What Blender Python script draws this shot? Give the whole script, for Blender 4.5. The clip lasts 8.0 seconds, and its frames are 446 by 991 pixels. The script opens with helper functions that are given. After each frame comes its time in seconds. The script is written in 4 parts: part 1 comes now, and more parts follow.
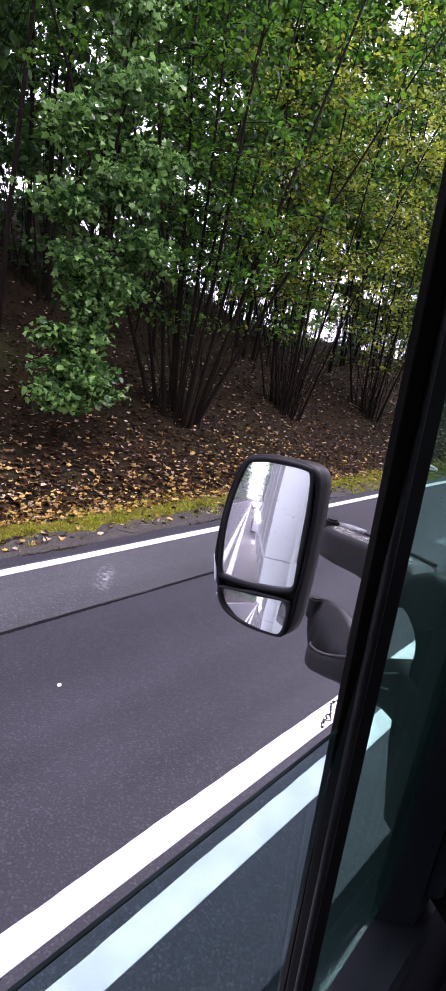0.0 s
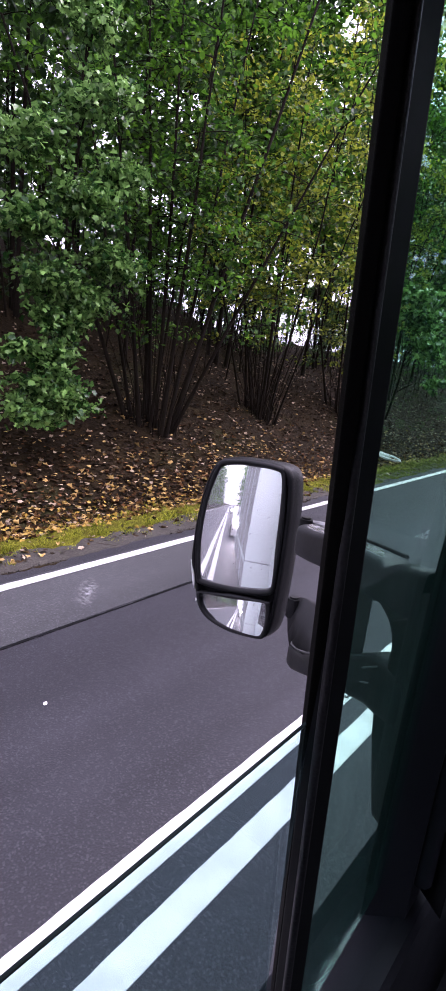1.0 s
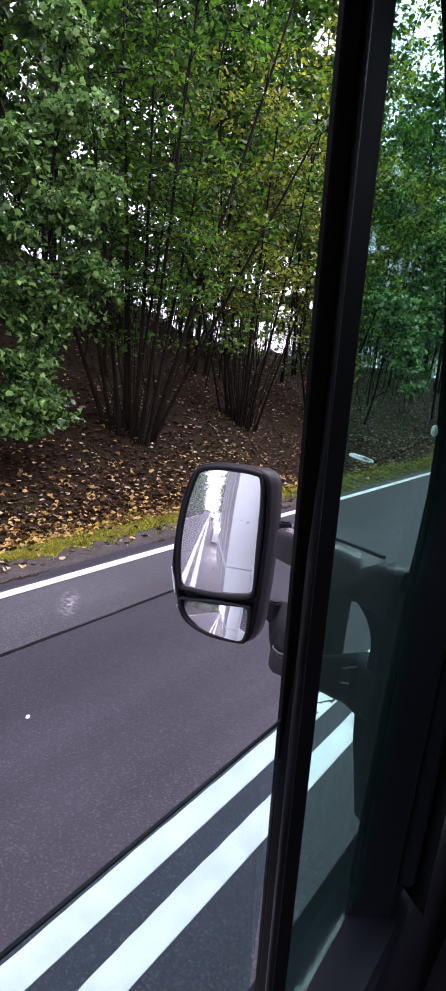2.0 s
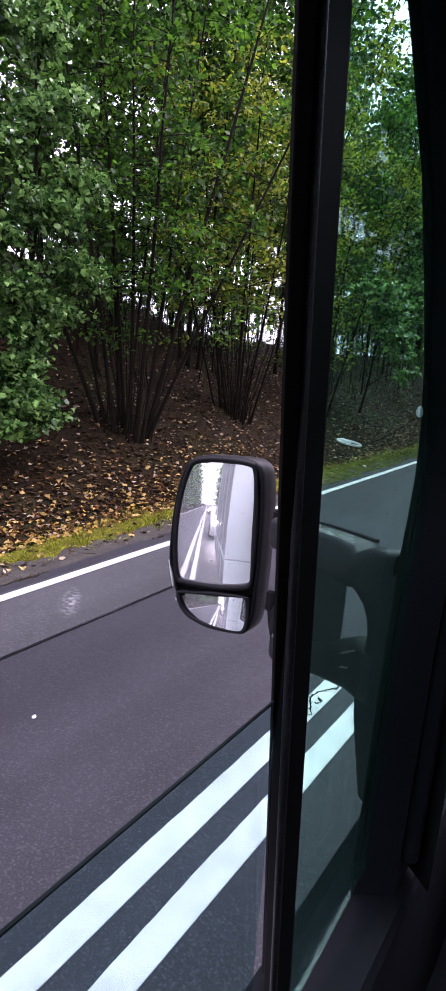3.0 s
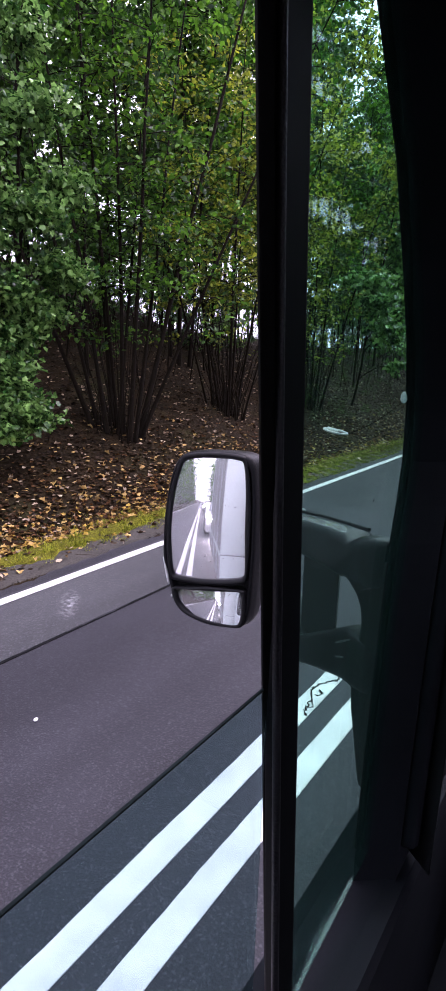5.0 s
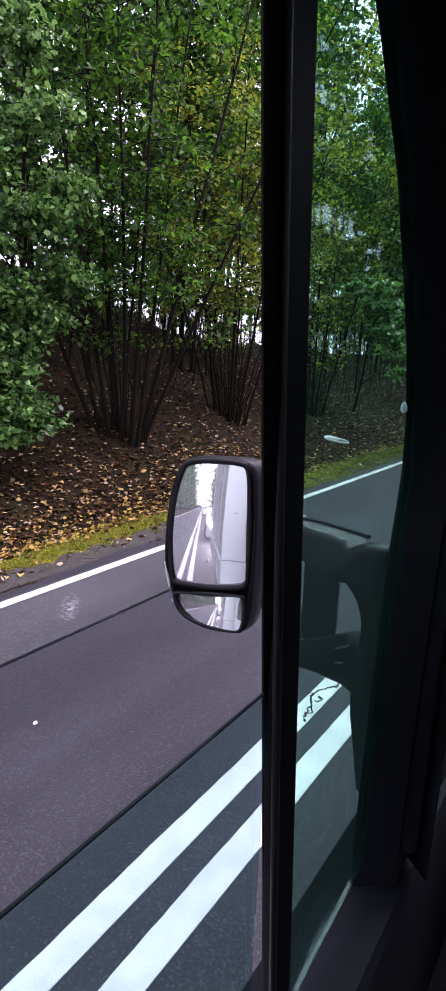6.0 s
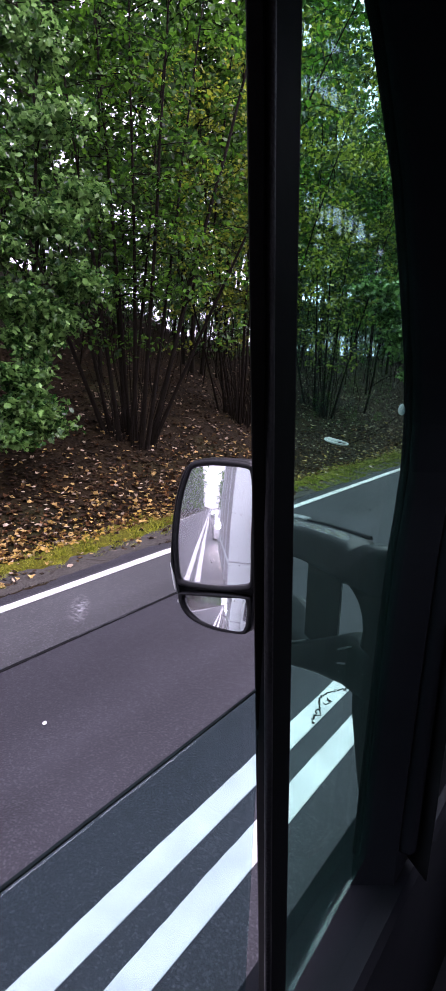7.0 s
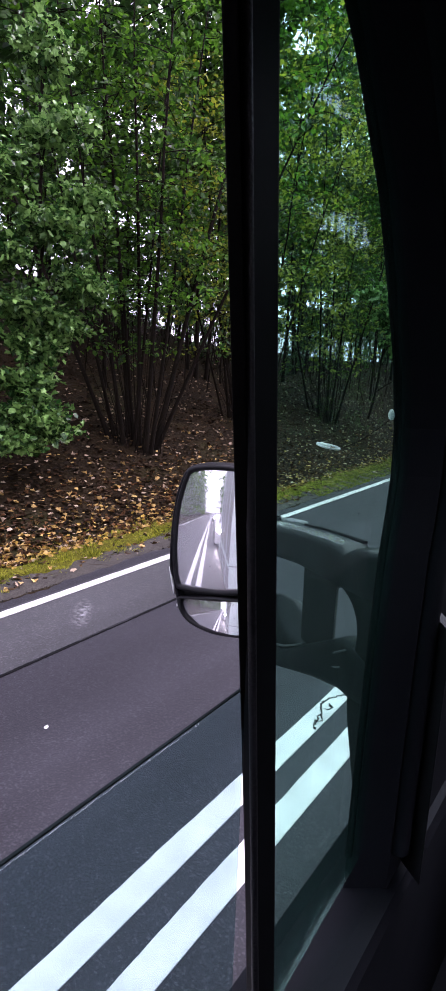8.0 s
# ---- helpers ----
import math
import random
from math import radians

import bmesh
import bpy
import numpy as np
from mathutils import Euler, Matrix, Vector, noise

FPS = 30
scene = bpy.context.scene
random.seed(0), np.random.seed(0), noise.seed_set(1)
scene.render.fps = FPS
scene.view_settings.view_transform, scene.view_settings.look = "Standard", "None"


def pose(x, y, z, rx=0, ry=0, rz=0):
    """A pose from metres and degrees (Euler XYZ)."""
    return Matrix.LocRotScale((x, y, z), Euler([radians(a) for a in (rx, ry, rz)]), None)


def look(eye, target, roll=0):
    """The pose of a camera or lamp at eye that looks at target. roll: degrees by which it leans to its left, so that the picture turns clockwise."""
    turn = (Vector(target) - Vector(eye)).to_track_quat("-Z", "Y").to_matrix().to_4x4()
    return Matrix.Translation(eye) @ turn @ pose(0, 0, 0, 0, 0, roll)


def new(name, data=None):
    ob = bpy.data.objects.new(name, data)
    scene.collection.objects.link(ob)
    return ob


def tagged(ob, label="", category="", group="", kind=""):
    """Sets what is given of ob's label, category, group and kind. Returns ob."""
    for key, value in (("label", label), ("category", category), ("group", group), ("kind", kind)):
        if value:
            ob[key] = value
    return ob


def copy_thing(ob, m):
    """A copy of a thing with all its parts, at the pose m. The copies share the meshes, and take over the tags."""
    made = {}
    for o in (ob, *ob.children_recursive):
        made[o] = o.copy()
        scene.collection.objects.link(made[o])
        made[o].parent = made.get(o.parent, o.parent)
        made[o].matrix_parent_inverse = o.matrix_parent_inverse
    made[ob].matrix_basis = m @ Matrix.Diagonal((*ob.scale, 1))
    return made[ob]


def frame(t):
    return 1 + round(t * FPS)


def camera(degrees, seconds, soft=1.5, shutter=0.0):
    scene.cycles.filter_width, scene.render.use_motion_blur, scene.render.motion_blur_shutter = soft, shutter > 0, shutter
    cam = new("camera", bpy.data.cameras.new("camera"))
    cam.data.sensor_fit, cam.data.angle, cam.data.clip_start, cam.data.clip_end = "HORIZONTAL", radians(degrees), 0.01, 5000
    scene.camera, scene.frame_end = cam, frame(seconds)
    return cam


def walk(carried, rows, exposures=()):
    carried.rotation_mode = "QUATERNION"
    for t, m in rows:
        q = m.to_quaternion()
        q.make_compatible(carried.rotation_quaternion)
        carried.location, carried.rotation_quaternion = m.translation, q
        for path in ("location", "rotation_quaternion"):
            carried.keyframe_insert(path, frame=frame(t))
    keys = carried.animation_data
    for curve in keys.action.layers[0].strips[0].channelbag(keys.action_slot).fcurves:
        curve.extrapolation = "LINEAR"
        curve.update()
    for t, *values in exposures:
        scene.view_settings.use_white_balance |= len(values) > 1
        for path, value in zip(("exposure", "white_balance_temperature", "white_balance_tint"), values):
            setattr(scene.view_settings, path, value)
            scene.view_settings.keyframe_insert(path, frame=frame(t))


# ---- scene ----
cam = camera(43.2, 8.0, soft=1.9)
PATH = [
    (0, (-0.04, -0.001, 1.789), (-1.267, 1.494, 1.28), 9.2),
    (0.5, (-0.036, 0.002, 1.789), (-1.257, 1.504, 1.284), 7.4),
    (1, (-0.027, 0.011, 1.784), (-1.21, 1.552, 1.309), 6.5),
    (1.5, (-0.024, 0.011, 1.782), (-1.186, 1.574, 1.33), 6.2),
    (2, (-0.018, 0.012, 1.781), (-1.158, 1.594, 1.339), 5.8),
    (3.5, (-0.004, 0.016, 1.774), (-1.14, 1.594, 1.302), 2.4),
    (4, (-0.001, 0.019, 1.771), (-1.133, 1.598, 1.298), 1.8),
    (4.5, (0.0, 0.021, 1.771), (-1.12, 1.608, 1.296), 1.5),
    (6, (0.004, 0.011, 1.777), (-1.12, 1.602, 1.322), 2.1),
    (6.5, (0.011, 0.015, 1.776), (-1.133, 1.592, 1.325), 2.0),
    (7, (0.019, 0.011, 1.778), (-1.136, 1.58, 1.33), 1.9),
    (7.5, (0.026, 0.01, 1.779), (-1.14, 1.573, 1.337), 1.9),
    (8, (0.035, 0.012, 1.779), (-1.136, 1.575, 1.348), 1.9),
]
EXPOSURES = [(0, 1.92, 6080, 39), (2, 1.90, 6080, 39), (4.5, 1.86, 6080, 39), (8, 1.82, 6080, 39)]
walk(cam, [(t, look(eye, target, roll)) for t, eye, target, roll in PATH], EXPOSURES)

# ---- world, sun and exposure ----
SUN_ELEVATION, SUN_TURN = 58.0, 30.0
world = bpy.data.worlds.new("sky")
scene.world = world
world.use_nodes = True
wn, wl = world.node_tree.nodes, world.node_tree.links
sky = wn.new("ShaderNodeTexSky")
sky.sky_type, sky.sun_disc = "NISHITA", False
sky.sun_elevation, sky.sun_rotation = radians(SUN_ELEVATION), radians(SUN_TURN)
sky.air_density, sky.dust_density = 1.0, 6.0
cloud = wn.new("ShaderNodeHueSaturation")
cloud.inputs["Saturation"].default_value = 0.35
cloud.inputs["Value"].default_value = 1.0
wl.new(sky.outputs["Color"], cloud.inputs["Color"])
layer = wn.new("ShaderNodeMix")            # an even layer of cloud over the clear sky
layer.data_type = "RGBA"
layer.inputs["Factor"].default_value = 0.65
layer.inputs["B"].default_value = (6.0, 6.25, 6.6, 1)
wl.new(cloud.outputs["Color"], layer.inputs["A"])
wl.new(layer.outputs["Result"], wn["Background"].inputs["Color"])
wn["Background"].inputs["Strength"].default_value = 0.15
sun_data = bpy.data.lights.new("sun", "SUN")
sun_data.energy, sun_data.angle, sun_data.color = 0.9, radians(60), (1.0, 0.97, 0.93)
sun = new("sun", sun_data)
sun.rotation_euler = (radians(90 - SUN_ELEVATION), 0, radians(180 - SUN_TURN))


# ---- materials ----
def material(name, dark, light, scale=8.0, rough=0.7, metal=0.0, bump=0.0, bump_scale=60.0, per_piece=0.0, fine=0.35,
             spec=0.5, rough_vary=0.1, coat=0.0, sheer=0.0):
    """A surface whose colour wanders between dark and light at two scales, with fine relief."""
    m = bpy.data.materials.new(name)
    m.use_nodes = True
    n, l = m.node_tree.nodes, m.node_tree.links
    b = n["Principled BSDF"]
    co = n.new("ShaderNodeTexCoord")
    big, small = n.new("ShaderNodeTexNoise"), n.new("ShaderNodeTexNoise")
    big.inputs["Scale"].default_value, big.inputs["Detail"].default_value = scale, 6
    small.inputs["Scale"].default_value, small.inputs["Detail"].default_value = bump_scale, 3
    for t in (big, small):
        l.new(co.outputs["Object"], t.inputs["Vector"])
    mix = n.new("ShaderNodeMath")
    mix.operation = "MULTIPLY_ADD"
    l.new(small.outputs["Fac"], mix.inputs[0])
    mix.inputs[1].default_value = fine
    part_of = n.new("ShaderNodeMath")
    part_of.operation = "MULTIPLY_ADD"
    l.new(big.outputs["Fac"], part_of.inputs[0])
    part_of.inputs[1].default_value = 1.0 - fine
    part_of.inputs[2].default_value = 0.0
    l.new(part_of.outputs[0], mix.inputs[2])
    fac = mix.outputs[0]
    if per_piece:
        geo = n.new("ShaderNodeNewGeometry")
        add = n.new("ShaderNodeMath")
        add.operation = "MULTIPLY_ADD"
        shift = n.new("ShaderNodeMath")
        shift.operation = "SUBTRACT"
        l.new(geo.outputs["Random Per Island"], shift.inputs[0])
        shift.inputs[1].default_value = 0.5
        l.new(shift.outputs[0], add.inputs[0])
        add.inputs[1].default_value = per_piece
        l.new(fac, add.inputs[2])
        fac = add.outputs[0]
    ramp = n.new("ShaderNodeValToRGB")
    ramp.color_ramp.elements[0].position, ramp.color_ramp.elements[1].position = 0.3, 0.72
    ramp.color_ramp.elements[0].color, ramp.color_ramp.elements[1].color = (*dark, 1), (*light, 1)
    l.new(fac, ramp.inputs["Fac"])
    l.new(ramp.outputs["Color"], b.inputs["Base Color"])
    ro = n.new("ShaderNodeMapRange")
    ro.inputs["To Min"].default_value, ro.inputs["To Max"].default_value = max(0.02, rough - rough_vary), min(1, rough + rough_vary)
    l.new(big.outputs["Fac"], ro.inputs["Value"])
    l.new(ro.outputs["Result"], b.inputs["Roughness"])
    b.inputs["Metallic"].default_value = metal
    b.inputs["Specular IOR Level"].default_value = spec
    b.inputs["Coat Weight"].default_value = coat
    if bump:
        bp = n.new("ShaderNodeBump")
        bp.inputs["Strength"].default_value, bp.inputs["Distance"].default_value = 1.0, bump
        l.new(small.outputs["Fac"], bp.inputs["Height"])
        l.new(bp.outputs["Normal"], b.inputs["Normal"])
    if sheer:
        through_leaf = n.new("ShaderNodeBsdfTranslucent")
        l.new(ramp.outputs["Color"], through_leaf.inputs["Color"])
        both = n.new("ShaderNodeMixShader")
        both.inputs[0].default_value = sheer
        l.new(b.outputs[0], both.inputs[1])
        l.new(through_leaf.outputs[0], both.inputs[2])
        l.new(both.outputs[0], n["Material Output"].inputs["Surface"])
    return m


def asphalt(name, dark, light, chip, chips, stain=None):
    """Damp asphalt: a dark binder with paler stone chippings, worn lengthwise bands, and if asked one dried splash."""
    m = material(name, dark, light, 1.3, 0.55, bump=0.003, bump_scale=110, fine=0.45, spec=0.22)
    n, l = m.node_tree.nodes, m.node_tree.links
    b, ramp = n["Principled BSDF"], n["Color Ramp"]
    co = n["Texture Coordinate"]
    stones = n.new("ShaderNodeTexVoronoi")
    stones.inputs["Scale"].default_value = 130.0
    l.new(co.outputs["Object"], stones.inputs["Vector"])
    pick = n.new("ShaderNodeSeparateColor")
    l.new(stones.outputs["Color"], pick.inputs["Color"])
    some = n.new("ShaderNodeMapRange")
    some.inputs["From Min"].default_value, some.inputs["From Max"].default_value = 1.0 - chips, 1.0
    some.inputs["To Min"].default_value, some.inputs["To Max"].default_value = 0.0, 0.9
    l.new(pick.outputs["Red"], some.inputs["Value"])
    mix = n.new("ShaderNodeMix")
    mix.data_type = "RGBA"
    l.new(some.outputs["Result"], mix.inputs["Factor"])
    l.new(ramp.outputs["Color"], mix.inputs["A"])
    mix.inputs["B"].default_value = (*chip, 1)
    last = mix.outputs["Result"]
    # Long worn bands along the lane.
    stretch = n.new("ShaderNodeMapping")
    stretch.inputs["Scale"].default_value = (1.6, 0.07, 1.0)
    l.new(co.outputs["Object"], stretch.inputs["Vector"])
    bands = n.new("ShaderNodeTexNoise")
    bands.inputs["Scale"].default_value, bands.inputs["Detail"].default_value = 1.5, 4
    l.new(stretch.outputs["Vector"], bands.inputs["Vector"])
    worn = n.new("ShaderNodeMapRange")
    worn.inputs["From Min"].default_value, worn.inputs["From Max"].default_value = 0.3, 0.7
    worn.inputs["To Min"].default_value, worn.inputs["To Max"].default_value = 0.78, 1.25
    l.new(bands.outputs["Fac"], worn.inputs["Value"])
    times = n.new("ShaderNodeMix")
    times.data_type, times.blend_type = "RGBA", "MULTIPLY"
    times.inputs["Factor"].default_value = 1.0
    l.new(last, times.inputs["A"])
    l.new(worn.outputs["Result"], times.inputs["B"])
    last = times.outputs["Result"]
    if stain:
        away, turn, size = n.new("ShaderNodeVectorMath"), n.new("ShaderNodeMapping"), n.new("ShaderNodeVectorMath")
        away.operation, size.operation = "SUBTRACT", "LENGTH"
        l.new(co.outputs["Object"], away.inputs[0])
        away.inputs[1].default_value = (*stain, 0)
        turn.vector_type = "TEXTURE"
        turn.inputs["Rotation"].default_value, turn.inputs["Scale"].default_value = (0, 0, radians(135)), (0.30, 0.088, 1)
        l.new(away.outputs["Vector"], turn.inputs["Vector"])
        l.new(turn.outputs["Vector"], size.inputs[0])
        near, blot, much, pale = n.new("ShaderNodeMapRange"), n.new("ShaderNodeTexNoise"), n.new("ShaderNodeMath"), n.new("ShaderNodeMix")
        near.inputs["From Min"].default_value, near.inputs["From Max"].default_value = 1.0, 0.15
        l.new(size.outputs["Value"], near.inputs["Value"])
        blot.inputs["Scale"].default_value, blot.inputs["Detail"].default_value = 26.0, 6
        l.new(co.outputs["Object"], blot.inputs["Vector"])
        sharp = n.new("ShaderNodeMapRange")
        sharp.inputs["From Min"].default_value, sharp.inputs["From Max"].default_value = 0.45, 0.72
        l.new(blot.outputs["Fac"], sharp.inputs["Value"])
        much.operation = "MULTIPLY"
        l.new(near.outputs["Result"], much.inputs[0])
        l.new(sharp.outputs["Result"], much.inputs[1])
        pale.data_type = "RGBA"
        l.new(much.outputs[0], pale.inputs["Factor"])
        l.new(last, pale.inputs["A"])
        pale.inputs["B"].default_value = (0.30, 0.30, 0.32, 1)
        last = pale.outputs["Result"]
    l.new(last, b.inputs["Base Color"])
    return m


def glass_material(name, tint, dirt=0.0, veil_colour=(0.3, 0.33, 0.33), head_on=0.04):
    """A clear pane: tinted through-light, a mirror gloss that grows towards the grazing view, and a film of dirt that
    also paints in a veiling haze.
    """
    m = bpy.data.materials.new(name)
    m.use_nodes = True
    n, l = m.node_tree.nodes, m.node_tree.links
    n.remove(n["Principled BSDF"])
    clear, shine, facing = n.new("ShaderNodeBsdfTransparent"), n.new("ShaderNodeBsdfGlossy"), n.new("ShaderNodeLayerWeight")
    clear.inputs["Color"].default_value = (*tint, 1)
    shine.inputs["Roughness"].default_value = 0.02
    power, gloss = n.new("ShaderNodeMath"), n.new("ShaderNodeMath")
    power.operation, gloss.operation = "POWER", "MULTIPLY_ADD"
    power.inputs[1].default_value = 5.0
    gloss.inputs[1].default_value, gloss.inputs[2].default_value = 0.55, head_on
    l.new(facing.outputs["Facing"], power.inputs[0])
    l.new(power.outputs[0], gloss.inputs[0])
    both = n.new("ShaderNodeMixShader")
    l.new(gloss.outputs[0], both.inputs[0])
    l.new(clear.outputs[0], both.inputs[1])
    l.new(shine.outputs[0], both.inputs[2])
    last = both.outputs[0]
    if dirt:
        film, spots, ramp = n.new("ShaderNodeBsdfDiffuse"), n.new("ShaderNodeTexNoise"), n.new("ShaderNodeMapRange")
        film.inputs["Color"].default_value = (*veil_colour, 1)
        co = n.new("ShaderNodeTexCoord")
        l.new(co.outputs["Object"], spots.inputs["Vector"])
        spots.inputs["Scale"].default_value, spots.inputs["Detail"].default_value = 9.0, 5
        ramp.inputs["From Min"].default_value, ramp.inputs["From Max"].default_value = 0.35, 0.75
        ramp.inputs["To Min"].default_value, ramp.inputs["To Max"].default_value = dirt * 0.4, dirt
        l.new(spots.outputs["Fac"], ramp.inputs["Value"])
        mixed = n.new("ShaderNodeMixShader")
        l.new(ramp.outputs["Result"], mixed.inputs[0])
        l.new(last, mixed.inputs[1])
        l.new(film.outputs[0], mixed.inputs[2])
        last = mixed.outputs[0]
    l.new(last, n["Material Output"].inputs["Surface"])
    return m


def mirror_material(name, film):
    """Silvered glass under a thin uneven pale film: haze painted over the reflection."""
    m = material(name, (0.90, 0.90, 0.92), (0.93, 0.93, 0.95), 5, 0.025, metal=1.0, rough_vary=0.015)
    n, l = m.node_tree.nodes, m.node_tree.links
    haze, spots, much, both = n.new("ShaderNodeBsdfDiffuse"), n.new("ShaderNodeTexNoise"), n.new("ShaderNodeMapRange"), n.new("ShaderNodeMixShader")
    haze.inputs["Color"].default_value = (0.75, 0.75, 0.78, 1)
    co = n.new("ShaderNodeTexCoord")
    l.new(co.outputs["Object"], spots.inputs["Vector"])
    spots.inputs["Scale"].default_value, spots.inputs["Detail"].default_value = 220.0, 2
    much.inputs["To Min"].default_value, much.inputs["To Max"].default_value = film * 0.85, film * 1.15
    l.new(spots.outputs["Fac"], much.inputs["Value"])
    l.new(much.outputs["Result"], both.inputs[0])
    l.new(n["Principled BSDF"].outputs[0], both.inputs[1])
    l.new(haze.outputs[0], both.inputs[2])
    l.new(both.outputs[0], n["Material Output"].inputs["Surface"])
    return m


def glow(name, colour, strength):
    m = bpy.data.materials.new(name)
    m.use_nodes = True
    b = m.node_tree.nodes["Principled BSDF"]
    b.inputs["Base Color"].default_value = (*colour, 1)
    b.inputs["Emission Color"].default_value = (*colour, 1)
    b.inputs["Emission Strength"].default_value = strength
    return m


ASPHALT = asphalt("asphalt", (0.0160, 0.0162, 0.0202), (0.0335, 0.0338, 0.0410), (0.052, 0.052, 0.061), 0.26)
ASPHALT_PATCH = asphalt("asphalt_patch", (0.034, 0.0352, 0.0385), (0.056, 0.0580, 0.0625), (0.098, 0.101, 0.107), 0.2, stain=(-3.09, 2.50))
TAR = material("tar", (0.004, 0.004, 0.005), (0.012, 0.012, 0.013), 10, 0.85, bump=0.002, bump_scale=90, spec=0.08)
ROAD_PAINT = material("road_paint", (0.52, 0.52, 0.52), (0.78, 0.78, 0.77), 7, 0.55, bump=0.001, bump_scale=150, fine=0.3)
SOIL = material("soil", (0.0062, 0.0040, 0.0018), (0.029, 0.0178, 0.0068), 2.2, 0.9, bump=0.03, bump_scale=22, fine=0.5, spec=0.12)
soil_nodes, soil_links = SOIL.node_tree.nodes, SOIL.node_tree.links
moss_where, moss_much, moss_mix = soil_nodes.new("ShaderNodeTexNoise"), soil_nodes.new("ShaderNodeMapRange"), soil_nodes.new("ShaderNodeMix")
moss_where.inputs["Scale"].default_value, moss_where.inputs["Detail"].default_value = 0.55, 5
moss_much.inputs["From Min"].default_value, moss_much.inputs["From Max"].default_value = 0.56, 0.72
moss_much.inputs["To Max"].default_value = 0.7
moss_mix.data_type = "RGBA"
moss_mix.inputs["B"].default_value = (0.030, 0.036, 0.010, 1)
soil_links.new(soil_nodes["Texture Coordinate"].outputs["Object"], moss_where.inputs["Vector"])
soil_links.new(moss_where.outputs["Fac"], moss_much.inputs["Value"])
soil_links.new(moss_much.outputs["Result"], moss_mix.inputs["Factor"])
soil_links.new(soil_nodes["Color Ramp"].outputs["Color"], moss_mix.inputs["A"])
soil_links.new(moss_mix.outputs["Result"], soil_nodes["Principled BSDF"].inputs["Base Color"])
GRAVEL = material("gravel", (0.012, 0.011, 0.010), (0.078, 0.072, 0.064), 6, 0.85, spec=0.15, bump=0.01, bump_scale=70, per_piece=0.8, fine=0.6)
GRASS = material("grass", (0.070, 0.092, 0.010), (0.45, 0.48, 0.050), 3.5, 0.7, per_piece=0.6, sheer=0.35, spec=0.15)
GRASS_OLIVE = material("olive_grass", (0.050, 0.060, 0.012), (0.24, 0.27, 0.055), 3.5, 0.7, per_piece=0.6, sheer=0.35, spec=0.15)
FALLEN = material("fallen_leaf", (0.042, 0.021, 0.007), (0.50, 0.34, 0.125), 0.6, 0.75, bump=0.002, per_piece=1.0, sheer=0.1, spec=0.2)
LEAF_GREEN = material("leaf_green", (0.012, 0.042, 0.010), (0.070, 0.165, 0.034), 0.7, 0.42, per_piece=0.7, sheer=0.45)
LEAF_COOL = material("leaf_cool", (0.016, 0.066, 0.012), (0.20, 0.38, 0.10), 0.7, 0.24, per_piece=0.7, sheer=0.35)
LEAF_BRIGHT = material("leaf_bright", (0.013, 0.054, 0.006), (0.095, 0.245, 0.017), 0.6, 0.5, per_piece=0.7, sheer=0.5)
LEAF_YELLOW = material("leaf_yellow", (0.040, 0.080, 0.008), (0.30, 0.36, 0.030), 0.6, 0.5, per_piece=0.8, sheer=0.5)
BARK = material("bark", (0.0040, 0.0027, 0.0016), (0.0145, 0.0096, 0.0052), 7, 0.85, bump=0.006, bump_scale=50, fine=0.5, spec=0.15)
TWIG = material("dry_twig", (0.05, 0.038, 0.026), (0.22, 0.18, 0.13), 9, 0.8, bump=0.001, per_piece=0.8, spec=0.2)
PLASTIC = material("black_plastic", (0.006, 0.006, 0.007), (0.016, 0.016, 0.018), 14, 0.45, bump=0.0004, bump_scale=900, spec=0.2)
PLASTIC_GREY = material("worn_plastic", (0.006, 0.006, 0.007), (0.027, 0.027, 0.030), 16, 0.46, bump=0.0006, bump_scale=420, spec=0.3, fine=0.5, rough_vary=0.2)
SHELL = material("mirror_shell", (0.004, 0.004, 0.005), (0.011, 0.011, 0.013), 14, 0.42, bump=0.0004, bump_scale=900, spec=0.16)
RUBBER = material("rubber", (0.002, 0.002, 0.002), (0.005, 0.005, 0.005), 30, 0.7, bump=0.0003, bump_scale=600, spec=0.03)
TRIM = material("cab_trim", (0.006, 0.007, 0.009), (0.012, 0.014, 0.018), 9, 0.62, bump=0.00012, bump_scale=700, spec=0.10)
BAR_BLACK = material("window_bar_black", (0.0025, 0.003, 0.0035), (0.006, 0.007, 0.008), 9, 0.6, spec=0.06)
VAN_WHITE = material("white_paint", (0.74, 0.86, 0.87), (0.78, 0.90, 0.90), 2, 0.5, fine=0.2, spec=0.3)
VAN_GREY = material("grey_paint", (0.24, 0.245, 0.26), (0.33, 0.335, 0.35), 3, 0.4, fine=0.2)
CAR_PAINT = material("car_paint", (0.16, 0.165, 0.17), (0.22, 0.225, 0.23), 3, 0.3, metal=0.3, coat=0.5)
CAR_SILVER = material("silver_paint", (0.50, 0.51, 0.53), (0.58, 0.59, 0.61), 3, 0.45, metal=0.2, coat=0.5)
CAR_GLASS = material("car_glass", (0.10, 0.11, 0.12), (0.13, 0.14, 0.15), 3, 0.12, spec=1.0)
STEEL = material("steel", (0.75, 0.75, 0.76), (0.85, 0.85, 0.86), 40, 0.25, metal=1.0)
MIRROR = mirror_material("mirror_silver", 0.27)
# The teal film colours paint a veil of haze onto the dirty glass.
PANE = glass_material("tinted_pane", (0.66, 0.87, 0.805), dirt=0.040, veil_colour=(0.09, 0.30, 0.25), head_on=0.045)
WINDOW = glass_material("door_pane", (0.74, 0.87, 0.88), dirt=0.05, veil_colour=(0.20, 0.36, 0.38))
